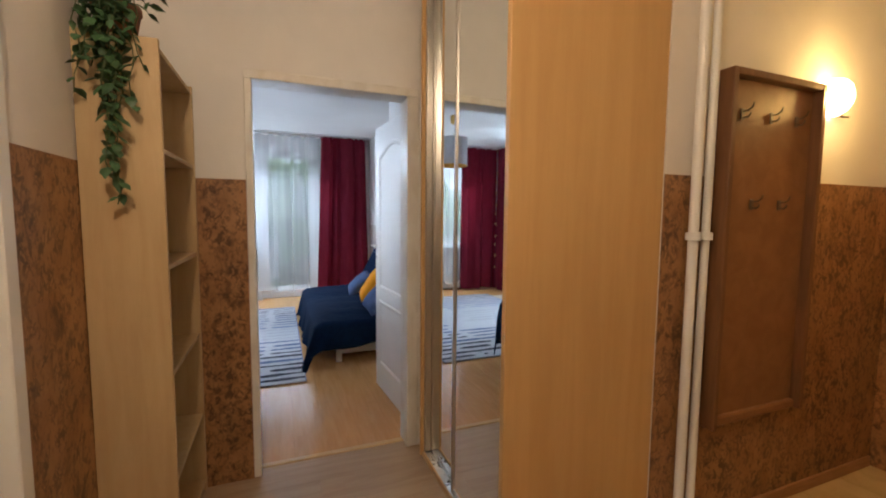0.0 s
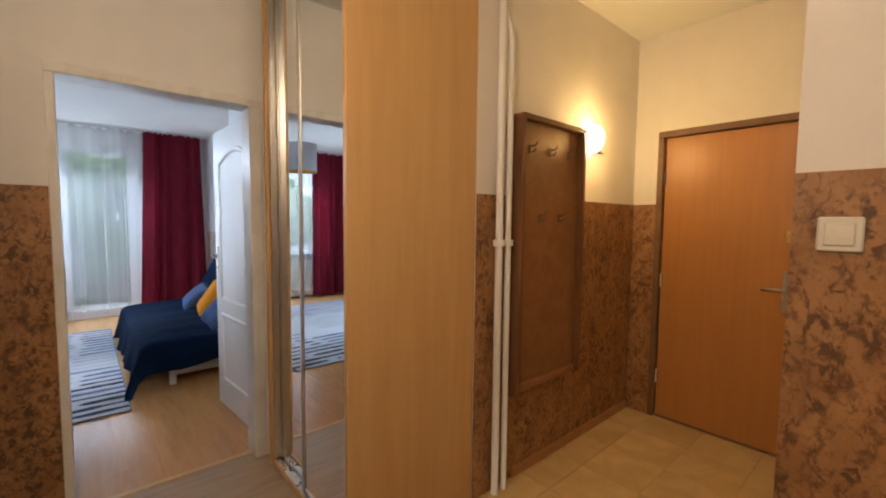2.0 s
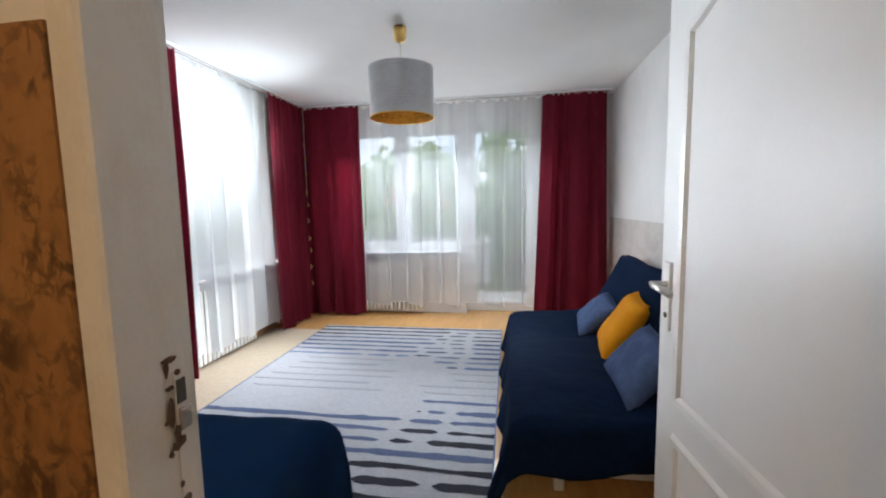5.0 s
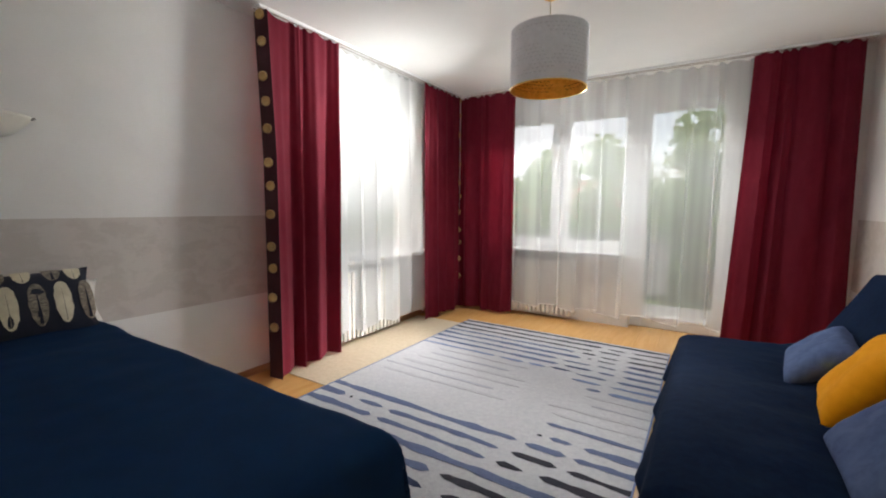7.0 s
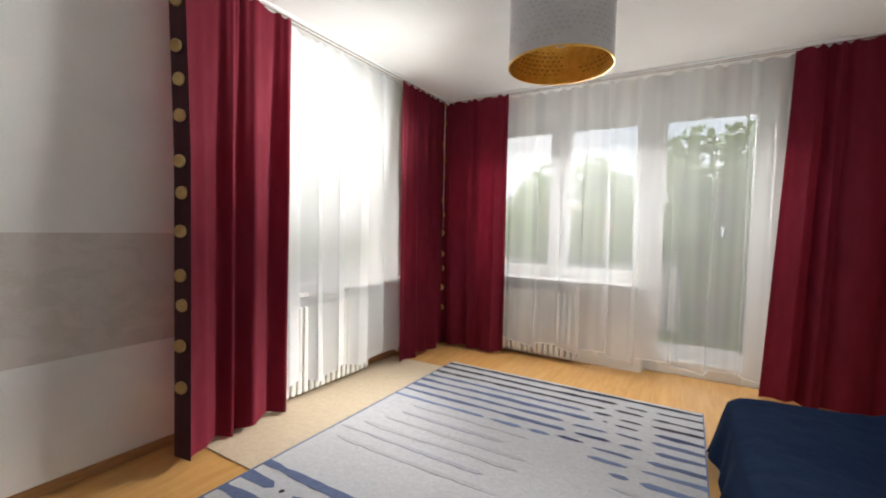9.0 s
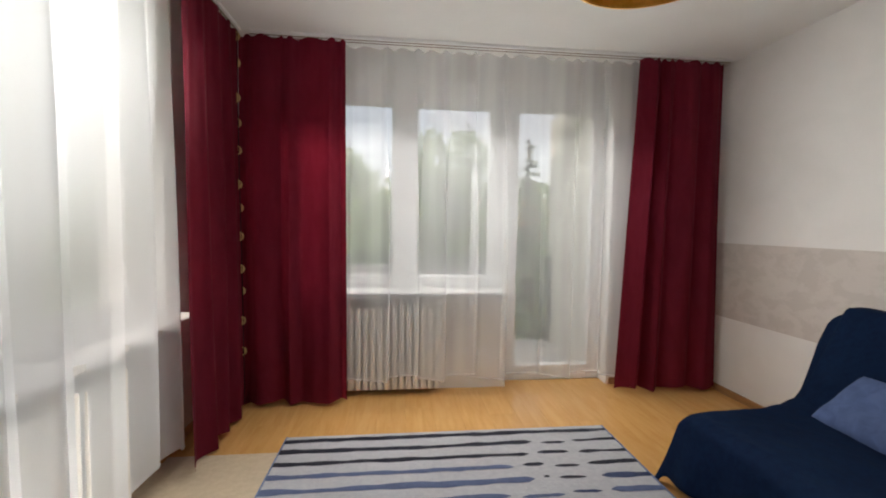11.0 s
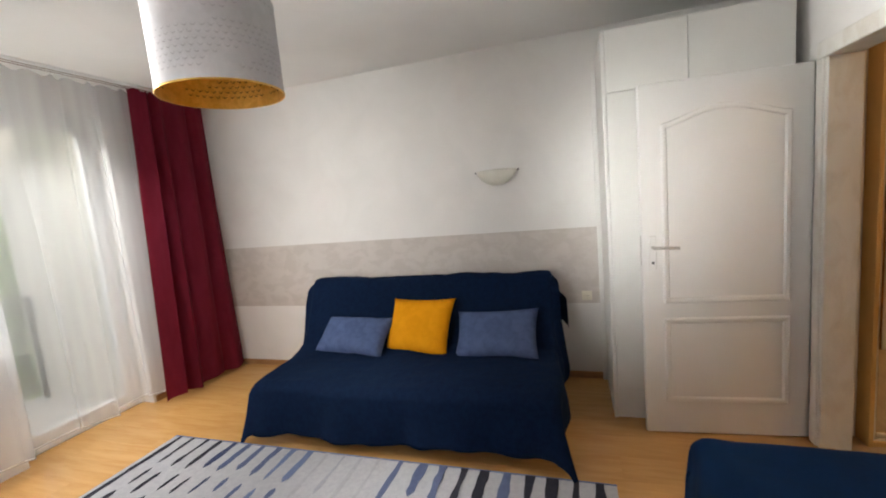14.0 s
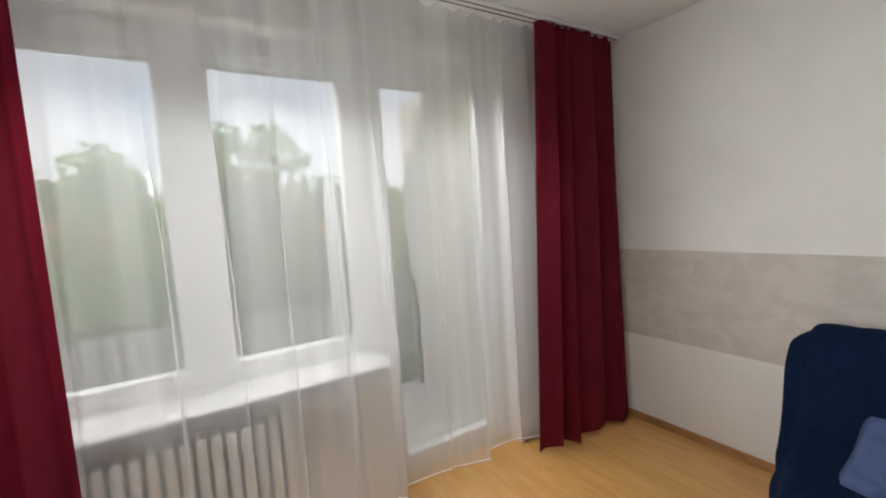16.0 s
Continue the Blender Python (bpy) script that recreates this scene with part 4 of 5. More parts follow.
# ---- bedroom things ----
cab = thing("tall_cabinet", "white built-in cabinet with upper doors", "cabinet")
CX, CZ = 0.985, 2.40
part("body", box(CX, 0.19, 0.0, XR - 0.004, 1.122, CZ, bevel=0.002), CABW, cab)
part("side_panel", box(CX - 0.012, 1.122, 0.0, XR - 0.004, 1.143, CZ, bevel=0.003), CABW, cab)
for y0, y1 in ((0.192, 0.688), (0.692, 1.120)):
    for z0, z1 in ((0.06, 2.04), (2.046, CZ - 0.003)):
        part("cabinet_door", box(CX - 0.018, y0, z0, CX - 0.001, y1, z1, bevel=0.002), CABW, cab)
part("corner_trim", box(XR - 0.03, 1.143, 0.0, XR - 0.004, 1.175, 2.32, bevel=0.003), WHITEP, cab, "white trim strip")

# sofa
L0, L1 = 1.50, 3.46
PROF = [(1.50, 0.62), (1.47, 0.86), (1.42, 0.905), (1.36, 0.90), (1.28, 0.74), (1.16, 0.52), (1.06, 0.43), (0.95, 0.41), (0.75, 0.41), (0.55, 0.405), (0.43, 0.395), (0.375, 0.36), (0.355, 0.28), (0.335, 0.18), (0.315, 0.085)]
plen = [0.0]
for p, q in zip(PROF, PROF[1:]):
    plen.append(plen[-1] + math.hypot(q[0] - p[0], q[1] - p[1]))


def along(v):
    s = v * plen[-1]
    for i in range(len(PROF) - 1):
        if s <= plen[i + 1] + 1e-9:
            k = (s - plen[i]) / (plen[i + 1] - plen[i])
            return PROF[i][0] + k * (PROF[i + 1][0] - PROF[i][0]), PROF[i][1] + k * (PROF[i + 1][1] - PROF[i][1]), s
    return (*PROF[-1], s)


def throw(u, v):
    """The throw over the sofa: follows its profile and hangs over both ends."""
    hang0, hang1 = 0.26, 0.24
    x, z, s = along(v)
    lift = max(0.0, min(1.0, (x - 0.80) / 0.35))
    E0, E1 = L0 + 0.04 * lift, L1 - 0.02 + 0.10 * lift
    y = E0 - hang0 + u * (E1 - E0 + hang0 + hang1)
    o = max(0.0, E0 - y, y - E1)
    side = -1 if y < E0 else 1
    wr = 0.007 * noise.noise((x * 5, y * 4, 2.2)) + 0.005 * noise.noise((x * 13, y * 10, 7)) + 0.003 * noise.noise((x * 30 + y * 9, y * 21, 4))
    fold = 0.02 * noise.noise((y * 3.0, v * 2, 5.0))
    if o > 0:
        r = 0.05 - 0.034 * lift
        if o < r * 1.57:
            a = o / r
            dy, dz = r * math.sin(a), r * (1 - math.cos(a))
        else:
            dy, dz = r + 0.10 * (o - r * 1.57), r + (o - r * 1.57)
        front = max(0.0, (v - 0.80) / 0.20)
        dz *= 1 - 0.25 * lift
        dy += 0.06 * lift * min(1.0, max(0.0, o - 0.04) * 9) * (0.75 + 0.4 * math.sin(17 * x + 30 * o))
        y = (E0 if side < 0 else E1) + side * (dy + 0.02 * math.sin(14 * x + side) * min(1, o * 6) + 0.09 * front * min(1, o * 5))
        x -= 0.05 * front * min(1, o * 5)
        z -= dz
    drop = max(0.0, (v - 0.86) / 0.14)
    x -= 0.018 * math.sin(y * 9.5 + 0.6) * drop + 0.01 * drop * math.sin(y * 23)
    zz = z + wr + (fold if o == 0 else 0.3 * fold)
    zz += 0.010 * drop * math.sin(y * 2.1 - 2.0) + 0.008 * drop * math.sin(y * 7.0)
    return (x + 0.5 * wr, y, max(0.012, zz))


sofa = thing("sofa", "futon sofa under a navy throw, white base showing", "sofa")
part("seat", box(0.47, L0 + 0.02, 0.22, 1.12, L1 - 0.02, 0.385, bevel=0.04, seg=3), LINEN, sofa, "pale mattress seat")
bk = box(-0.06, L0 + 0.10, 0, 0.06, L1 + 0.06, 0.58, bevel=0.04, seg=3)
bmesh.ops.rotate(bk, verts=bk.verts, matrix=Matrix.Rotation(radians(29), 3, "Y"))
bmesh.ops.translate(bk, verts=bk.verts, vec=(1.185, 0, 0.335))
part("backrest", bk, LINEN, sofa, "pale reclining backrest")
part("base", box(0.60, L0 + 0.10, 0.07, 1.25, L1 - 0.10, 0.215, bevel=0.008), CABW, sofa, "white bedding box")
for x in (0.58, 1.22):
    for y in (L0 + 0.08, L1 - 0.12):
        part("leg", box(x, y, 0.0, x + 0.05, y + 0.05, 0.22, bevel=0.006), CABW, sofa, "white leg")
navy_throw = tagged(part("throw_blanket", sheet(150, 90, throw, 0.004), NAVY, smooth=True), "navy woven throw draped over the sofa", "blanket")

for nm, lbl, m, w, h, t, mt in (
        ("cushion", "square mustard yellow cushion leaning on the sofa back", pose(0.985, 2.525, 0.372, 34, 2, 80), 0.55, 0.45, 0.15, YELLOW),
        ("cushion", "denim blue oblong cushion at the window end of the sofa", pose(0.92, 3.07, 0.378, 50, 1, 82), 0.66, 0.36, 0.14, BLUE),
        ("cushion", "denim blue oblong cushion at the door end of the sofa", pose(0.92, 1.90, 0.385, 42, 3, 88), 0.60, 0.38, 0.14, BLUE)):
    c = thing(nm, lbl, "cushion", "sofa cushions", at=m)
    part("cover", cushion_mesh(w, h, t, seed=w * 7 + h), mt, c, "", True)
    edge = []
    for i in range(41):
        a = 2 * (i / 40) - 1
        edge.append((a * w / 2 * 1.004, 0, h / 2 + h / 2 * (1 - 0.07 * (1 - a * a))))
    part("piping", tube(edge, 0.004, 6), mt, c, "", True)

# bed
B0, B1, BY0, BY1, BZ = XL + 0.02, -0.315, 0.152, 0.905, 0.65
bed = thing("bed", "single bed with white base under a navy cover", "bed")
part("base", box(B0, BY0, 0.02, B1, BY1, 0.33, bevel=0.008), CABW, bed, "white bed base")
part("mattress", box(B0 + 0.01, BY0 + 0.005, 0.332, B1 - 0.005, BY1 - 0.005, BZ - 0.02, bevel=0.04, seg=3), LINEN, bed, "white mattress")


def cover(u, v):
    """The navy cover: flat on top, hanging over the foot end and the open side."""
    foot, side = 0.47, 0.45
    sx = u * (B1 - B0 - 0.02 + foot)
    sy = v * (BY1 - BY0 - 0.01 + side)
    lx, ly = B1 - B0 - 0.02, BY1 - BY0 - 0.01
    ox, oy = max(0.0, sx - lx), max(0.0, sy - ly)
    x, y, z = B0 + 0.02 + min(sx, lx), BY0 + 0.01 + min(sy, ly), BZ
    r = 0.08

    def bend(o):
        if o < r * 1.57:
            return r * math.sin(o / r), r * (1 - math.cos(o / r))
        return r + 0.05 * (o - r * 1.57), r + o - r * 1.57
    dx, zx = bend(ox)
    dy, zy = bend(oy)
    both = min(ox, oy)
    x += dx + 0.022 * math.sin(13 * y + 1) * min(1, ox * 5) + 0.03 * min(1, both * 5)
    y += dy + 0.022 * math.sin(11 * x) * min(1, oy * 5) + 0.03 * min(1, both * 5)
    z -= max(zx, zy) + 0.30 * min(zx, zy)
    z += 0.010 * noise.noise((x * 2.2, y * 2.6, 3)) + 0.004 * noise.noise((x * 9, y * 9, 1)) + 0.005 * noise.noise((x * 3 + y * 5, y * 2 - x, 6))
    return (x, y, max(0.015, z))


bed_cover = tagged(part("bed_cover", sheet(120, 66, cover, 0.004), BEDNAVY, smooth=True), "plain navy cover spread over the bed", "bed cover")
for hem_line in ([cover(i / 120, 1.0) for i in range(121)], [cover(1.0, i / 66) for i in range(67)]):
    part("hem", tube(hem_line, 0.005, 6), BEDNAVY, bed_cover, "stitched hem", True)
feather = thing("pillow", "dark pillow printed with cream feathers at the bed head", "pillow", at=pose(-2.185, 0.53, 0.63, 24, 0, -90))
PW, PH, PT = 0.78, 0.34, 0.15
part("cover", cushion_mesh(PW, PH, PT, 18, seed=3.0), FEATHERD, feather, "dark printed cotton", True)


def on_pillow(x, z, side):
    a, b = 2 * x / PW, 2 * (z - PH / 2) / PH
    return side * (PT / 2 * max(0.0, (1 - a ** 4) * (1 - b ** 4)) ** 0.55 + 0.004)


for row, (zc, hh) in enumerate(((0.150, 0.105), (0.318, 0.055))):
    for i in range(8):
        xc = -0.345 + 0.098 * i + 0.008 * math.sin(i * 3 + row) + 0.03 * row
        cream = (i + row) % 2
        pts = []
        for k in range(24):
            a = 2 * math.pi * k / 24
            c, q = math.cos(a), math.sin(a)
            w = 0.037 * (1.0 - 0.30 * max(0.0, -q) ** 2) * (1 - 0.13 * (0.5 + 0.5 * math.sin(k * 2.6 + 2.1 * i)))
            pts.append((xc + w * math.copysign(abs(c) ** 0.75, c), min(zc + hh * math.copysign(abs(q) ** 0.85, q), PH - 0.012)))
        bm = bmesh.new()
        c0 = bm.verts.new((xc, on_pillow(xc, zc, 1) + 0.001, zc))
        vs = [bm.verts.new((x, on_pillow(x, max(z, 0.01), 1), z)) for x, z in pts]
        for k in range(24):
            bm.faces.new((c0, vs[k], vs[(k + 1) % 24]))
        pr = part("feather_print", bm, FEATHERC if cream else FEATHERG, feather, "cream feather print" if cream else "grey feather print")
        sh = bmesh.new()
        zs = [zc - hh * 0.9 + (min(zc + hh * 0.7, PH - 0.02) - zc + hh * 0.9) * k / 6 for k in range(7)]
        hw = 0.002 if cream else 0.007
        lo = [sh.verts.new((xc - hw * (1 - k / 7), on_pillow(xc, max(z, 0.01), 1) + 0.0022, z)) for k, z in enumerate(zs)]
        hi = [sh.verts.new((xc + hw * (1 - k / 7), on_pillow(xc, max(z, 0.01), 1) + 0.0022, z)) for k, z in enumerate(zs)]
        for k in range(6):
            sh.faces.new((lo[k], hi[k], hi[k + 1], lo[k + 1]))
        part("shaft_print", sh, FEATHERG if cream else FEATHERD, pr, "thin dark quill")
w2 = thing("pillow", "plain white pillow propped behind the printed one", "pillow", at=pose(-2.27, 0.60, 0.63, 14, 0, -90))
part("cover", cushion_mesh(0.72, 0.25, 0.10, seed=8.0), LINEN, w2, "white cotton", True)
w3 = thing("pillow", "white pillow with green leaf print lying on the bed", "pillow", at=pose(-1.24, 0.24, 0.68, 82, 0, -92))
part("cover", cushion_mesh(0.24, 0.30, 0.12, seed=5.0), LINEN, w3, "white cotton", True)

# rug and carpet strip
tagged(part("carpet_strip", box(XL + 0.03, 2.03, 0.0005, -1.2, 3.965, 0.006, bevel=0.002), MATB), "beige carpet strip partly under the striped rug", "carpet")
rug = thing("rug", "pale grey rug with broken navy and blue stripes", "rug")
RX0, RX1, RY0, RY1 = -1.705, 0.285, 1.20, 4.115
part("wool_field", box(RX0, RY0, 0.0065, RX1, RY1, 0.016, bevel=0.003), RUGW, rug, "pale grey pile")
for x in (RX0 - 0.008, RX1):
    part("border", box(x, RY0, 0.0065, x + 0.008, RY1, 0.017), RUGS[3], rug, "bound blue edge")


def stripe(xa, xb, yc, half, mi, seed):
    bm = bmesh.new()
    n = max(4, int((xb - xa) / 0.035))
    lo, hi = [], []
    for i in range(n + 1):
        u = i / n
        x = xa + (xb - xa) * u
        cap = min(1.0, 4.5 * min(u, 1 - u) * (xb - xa) / 0.12) ** 0.5 if xb - xa > 0.04 else math.sin(math.pi * u) ** 0.5
        if xa <= RX0 + 0.02 and u < 0.5:
            cap = 1.0
        if xb >= RX1 - 0.02 and u > 0.5:
            cap = 1.0
        h = half * cap * (0.85 + 0.55 * noise.noise((x * 3.6, seed, 0.3)) + 0.35 * noise.noise((x * 13, seed, 5.3)))
        h = max(h, 0.002)
        mid = yc + 0.012 * noise.noise((x * 2.0, seed, 2)) + 0.006 * noise.noise((x * 9, seed, 8))
        lo.append(bm.verts.new((x, mid - h, 0.0172)))
        hi.append(bm.verts.new((x, mid + h, 0.0172)))
    for i in range(n):
        bm.faces.new((lo[i], lo[i + 1], hi[i + 1], hi[i]))
    geo = bmesh.ops.extrude_face_region(bm, geom=bm.faces[:])
    bmesh.ops.translate(bm, verts=[v for v in geo["geom"] if isinstance(v, bmesh.types.BMVert)], vec=(0, 0, 0.0012))
    bmesh.ops.recalc_face_normals(bm, faces=bm.faces)
    part("stripe", bm, RUGS[mi], rug)


rr = random.Random(11)
# colour of each row from the window end (black, navy, slate, blue, mist, ash), left part and right part
LEFT = [0, 0, 0, 2, 2, 2, 2, 3, 5, 4, 5, 5, 4, 5, 5, 4, 2, 2, 2, 2, 1, 0, 0, 0]
RIGHT = [0, 0, 0, 0, 1, 2, 2, 2, 3, 3, 5, 4, 5, 5, 2, 2, 2, 1, 1, 0, 0, 0, 0, 0]
for k in range(14):
    y = 4.058 - 0.1195 * k
    half = 0.021 if k < 10 else 0.015
    brk = (RX1, -0.24, -0.30, -0.42, -0.34, -0.50, -0.46, -0.54, -0.62, -0.60)[k] if k < 10 else -0.4
    if k >= 8:
        stripe(RX0 + 0.25 * rr.random(), -0.5 - 0.3 * rr.random(), y, 0.016, LEFT[k], k * 3.7)
    elif k == 7:
        for xa, xb in ((RX0, -0.97), (-0.925, -0.708), (-0.663, -0.528)):
            stripe(xa, xb, y, 0.016, LEFT[k], k * 3.7 + xa)
    else:
        stripe(RX0, brk, y, half, LEFT[k], k * 3.7)
    if k == 0:
        continue
    if k >= 10:
        stripe(-0.35 + 0.4 * rr.random(), RX1, y, 0.012, RIGHT[k], k * 4.1)
        continue
    x = (brk + 0.055) if k < 8 else (-0.28 if k == 8 else -0.15)
    end = -0.01 + 0.05 * rr.random()
    while x < end - 0.06:
        w = min(0.03 if rr.random() < 0.16 else 0.11 + 0.12 * rr.random(), end - 0.05 - x)
        if w > 0.02:
            stripe(x, x + w, y + 0.012 * rr.gauss(0, 1), half * (0.6 if w < 0.05 else 0.8), max(0, RIGHT[k] - (rr.random() < 0.3)), k * 5.1 + x)
        x += w + 0.05
    stripe(end, RX1, y, half, RIGHT[k], k * 2.3 + 4)
# rows of the door end: distance from the wall, half width, pieces (from, to, yarn)
for k, (y, half, pieces) in enumerate((
        (2.372, 0.022, ((-0.23, RX1, 2),)),
        (2.230, 0.024, ((-0.235, -0.205, 0), (-0.165, -0.04, 2), (0.02, RX1, 2))),
        (2.108, 0.026, ((RX0, -0.31, 2), (-0.26, -0.04, 2), (0.0, RX1, 2))),
        (1.992, 0.028, ((RX0, -1.49, 2), (-1.445, -1.42, 0), (-1.36, -1.16, 2), (-1.108, -0.36, 2), (-0.29, -0.05, 0), (0.0, RX1, 0))),
        (1.872, 0.028, ((RX0, -1.16, 2), (-1.106, -0.38, 2), (-0.32, -0.18, 0), (-0.10, RX1, 0))),
        (1.755, 0.028, ((RX0, RX1, 2),)),
        (1.635, 0.027, ((RX0, -0.56, 2), (-0.50, RX1, 0))),
        (1.515, 0.030, ((RX0, -1.25, 0), (-1.19, -0.52, 1), (-0.42, -0.06, 0), (0.0, RX1, 0))),
        (1.398, 0.026, ((RX0, RX1, 0),)),
        (1.282, 0.027, ((RX0, -0.95, 0), (-0.88, -0.46, 0), (-0.27, -0.22, 0), (-0.13, RX1, 0))))):
    for xa, xb, mi in pieces:
        stripe(xa, xb, y, half if xb - xa > 0.05 else 0.014, mi, k * 2.9 + xa)

# pendant lamp
pend = thing("pendant_lamp", "white drum pendant lamp with perforated gold-lined shade", "pendant lamp")
PX, PY = -0.38, 2.635
part("ceiling_cup", lathe([(0.0, 2.62), (0.045, 2.62), (0.047, 2.60), (0.04, 2.53), (0.012, 2.515), (0.0, 2.515)], 28, at=(PX, PY, 0)), BRASS, pend, "brass ceiling cup", True)
part("cord", tube([(PX, PY, 2.52), (PX, PY, 2.24)], 0.003, 8), PLASTIC, pend, "thin cord")
hold = part("socket", lathe([(0.0, 2.27), (0.02, 2.265), (0.024, 2.20), (0.02, 2.165), (0.0, 2.165)], 20, at=(PX, PY, 0)), BRASS, pend, "brass bulb socket", True)
part("bulb", lathe([(0.0, 2.175), (0.014, 2.165), (0.03, 2.125), (0.026, 2.095), (0.0, 2.08)], 20, at=(PX, PY, 0)), FROST, hold, "unlit frosted bulb", True)
for k in range(3):
    a = 2 * math.pi * k / 3
    part("spoke", tube([(PX, PY, 2.255), (PX + 0.224 * math.cos(a), PY + 0.224 * math.sin(a), 2.255)], 0.0025, 6), BRASS, pend, "thin wire spoke")
SZ0, SZ1, SR = 2.00, 2.335, 0.228
part("shade", lathe([(SR, SZ0), (SR, SZ1)], 96, at=(PX, PY, 0)), SHADEM, pend, "white paper shade", True)
part("lining", lathe([(SR - 0.002, SZ0 + 0.001), (SR - 0.002, SZ1 - 0.001)], 96, at=(PX, PY, 0)), GOLD, pend, "gold foil lining", True)
for z in (SZ0, SZ1):
    part("hoop", lathe([(SR - 0.003, z - 0.003), (SR + 0.002, z - 0.003), (SR + 0.002, z + 0.003), (SR - 0.003, z + 0.003), (SR - 0.003, z - 0.003)], 96, at=(PX, PY, 0)), GOLD if z == SZ0 else SHADEM, pend, "thin hoop", True)
part("seam", box(PX - 0.0008, PY + SR, SZ0, PX + 0.0008, PY + SR + 0.0012, SZ1), FRAMEG, pend, "shade seam")
# grey crescents paint the shadow of each cut on the white paper
CUT_SHADOW = mat("cut_paper_shadow", (0.46, 0.46, 0.48), rough=0.8)
CUTG = mat("cut_foil_edge", (0.16, 0.08, 0.02), rough=0.5, metal=0.6)
for rad, material, lbl in ((SR + 0.0012, CUT_SHADOW, "rows of small scale-shaped cuts, their shadow painted grey"), (SR - 0.0032, CUTG, "dark cuts in the gold lining")):
    pm = bmesh.new()
    for iz in range(13):
        for ia in range(52):
            if noise.noise((ia * 0.17, iz * 0.28, 4.4)) < -0.10:
                continue
            a = 2 * math.pi * (ia + 0.5 * (iz % 2)) / 52
            z = SZ0 + 0.045 + 0.0215 * iz
            lo, hi = [], []
            for k in range(7):
                q = k / 3 - 1
                da, dz = 0.046 * q, 0.0085 * q * q
                w = 0.0032 * (1 - q * q) + 0.0003
                lo.append(pm.verts.new((PX + rad * math.cos(a + da), PY + rad * math.sin(a + da), z + dz - w)))
                hi.append(pm.verts.new((PX + rad * math.cos(a + da), PY + rad * math.sin(a + da), z + dz + w * 0.3)))
            for k in range(6):
                pm.faces.new((lo[k], lo[k + 1], hi[k + 1], hi[k]))
    tagged(part("perforation", pm, material, pend, lbl), kind="stuff")


def bowl_lamp(label, m):
    w = thing("wall_lamp", label, "wall lamp", "bedroom wall lamps", at=m)
    def f(u, v):
        a = math.pi * u
        x = -0.165 * math.cos(a)
        top = 0.012 * math.sin(a)
        dep = math.sin(a) ** 0.8
        b = v * math.pi / 2
        return (x * (1 - 0.25 * (1 - math.cos(b)) * 1.0), -0.10 * dep * math.cos(b) ** 0.7 - 0.004, top - 0.125 * math.sin(b) * dep)
    part("bowl", sheet(30, 12, f, 0.004), FROST, w, "frosted glass bowl, unlit", True)
    part("backplate", box(-0.09, -0.004, -0.09, 0.09, 0, -0.005, bevel=0.001), CABW, w)
    for s in (-1, 1):
        part("clip", tube([(s * 0.15, -0.002, -0.012), (s * 0.15, -0.03, -0.008), (s * 0.175, -0.03, 0.0)], 0.006, 8), IRON, w, "dark metal clip", True)
    return w


bowl_lamp("half-bowl frosted glass wall lamp above the sofa, unlit", pose(XR, 1.895, 1.69, 0, 0, -90))
bowl_lamp("half-bowl frosted glass wall lamp above the bed, unlit", pose(XL, 0.585, 1.69, 0, 0, 90))

# ---- outside ----
structure("ground", box(-400, -60, -6.2, 400, 600, -6.0), GRASS, "green lawn far below the balcony", "ground")
structure("balcony_floor", box(-2.3, 5.15, -0.15, 0.9, 6.35, -0.03), CONC, "light concrete balcony floor", "balcony floor")
structure("balcony_ceiling", box(-2.3, 5.15, 2.55, 0.9, 5.72, 2.7), FACADE, "underside of the balcony above", "balcony")
structure("wall_balcony_side", box(0.72, 5.15, -0.15, 0.92, 6.35, 2.55), FACADE, "cream plastered balcony side wall", "wall")
rl = thing("balcony_railing", "dark iron balcony railing with grey panel", "railing", kind="")
part("top_rail", box(-2.3, 6.22, 0.93, 0.72, 6.26, 0.965, bevel=0.006), IRON, rl)
part("bottom_rail", box(-2.3, 6.225, 0.06, 0.72, 6.255, 0.09, bevel=0.004), IRON, rl)
bar = bpy.data.meshes.new("bar")
bb = box(-0.006, -0.006, 0.09, 0.006, 0.006, 0.93)
bb.to_mesh(bar)
bb.free()
bar.materials.append(IRON)
for i in range(27):
    o = new("bar", bar)
    o.parent = rl
    o.location = (-2.25 + 0.11 * i, 6.24, 0)
part("panel", box(-2.3, 6.262, 0.12, 0.10, 6.272, 0.88), CONC, rl, "pale grey infill panel")
for p in (-2.28, -0.75, 0.70):
    part("post", box(p - 0.015, 6.225, -0.03, p + 0.015, 6.255, 0.95, bevel=0.003), IRON, rl)
tb = thing("plant_box", "white plastic plant box on the balcony floor", "plant box")
part("tub", box(-1.35, 5.85, -0.03, -0.35, 6.12, 0.42, bevel=0.02, seg=2), PVC, tb)


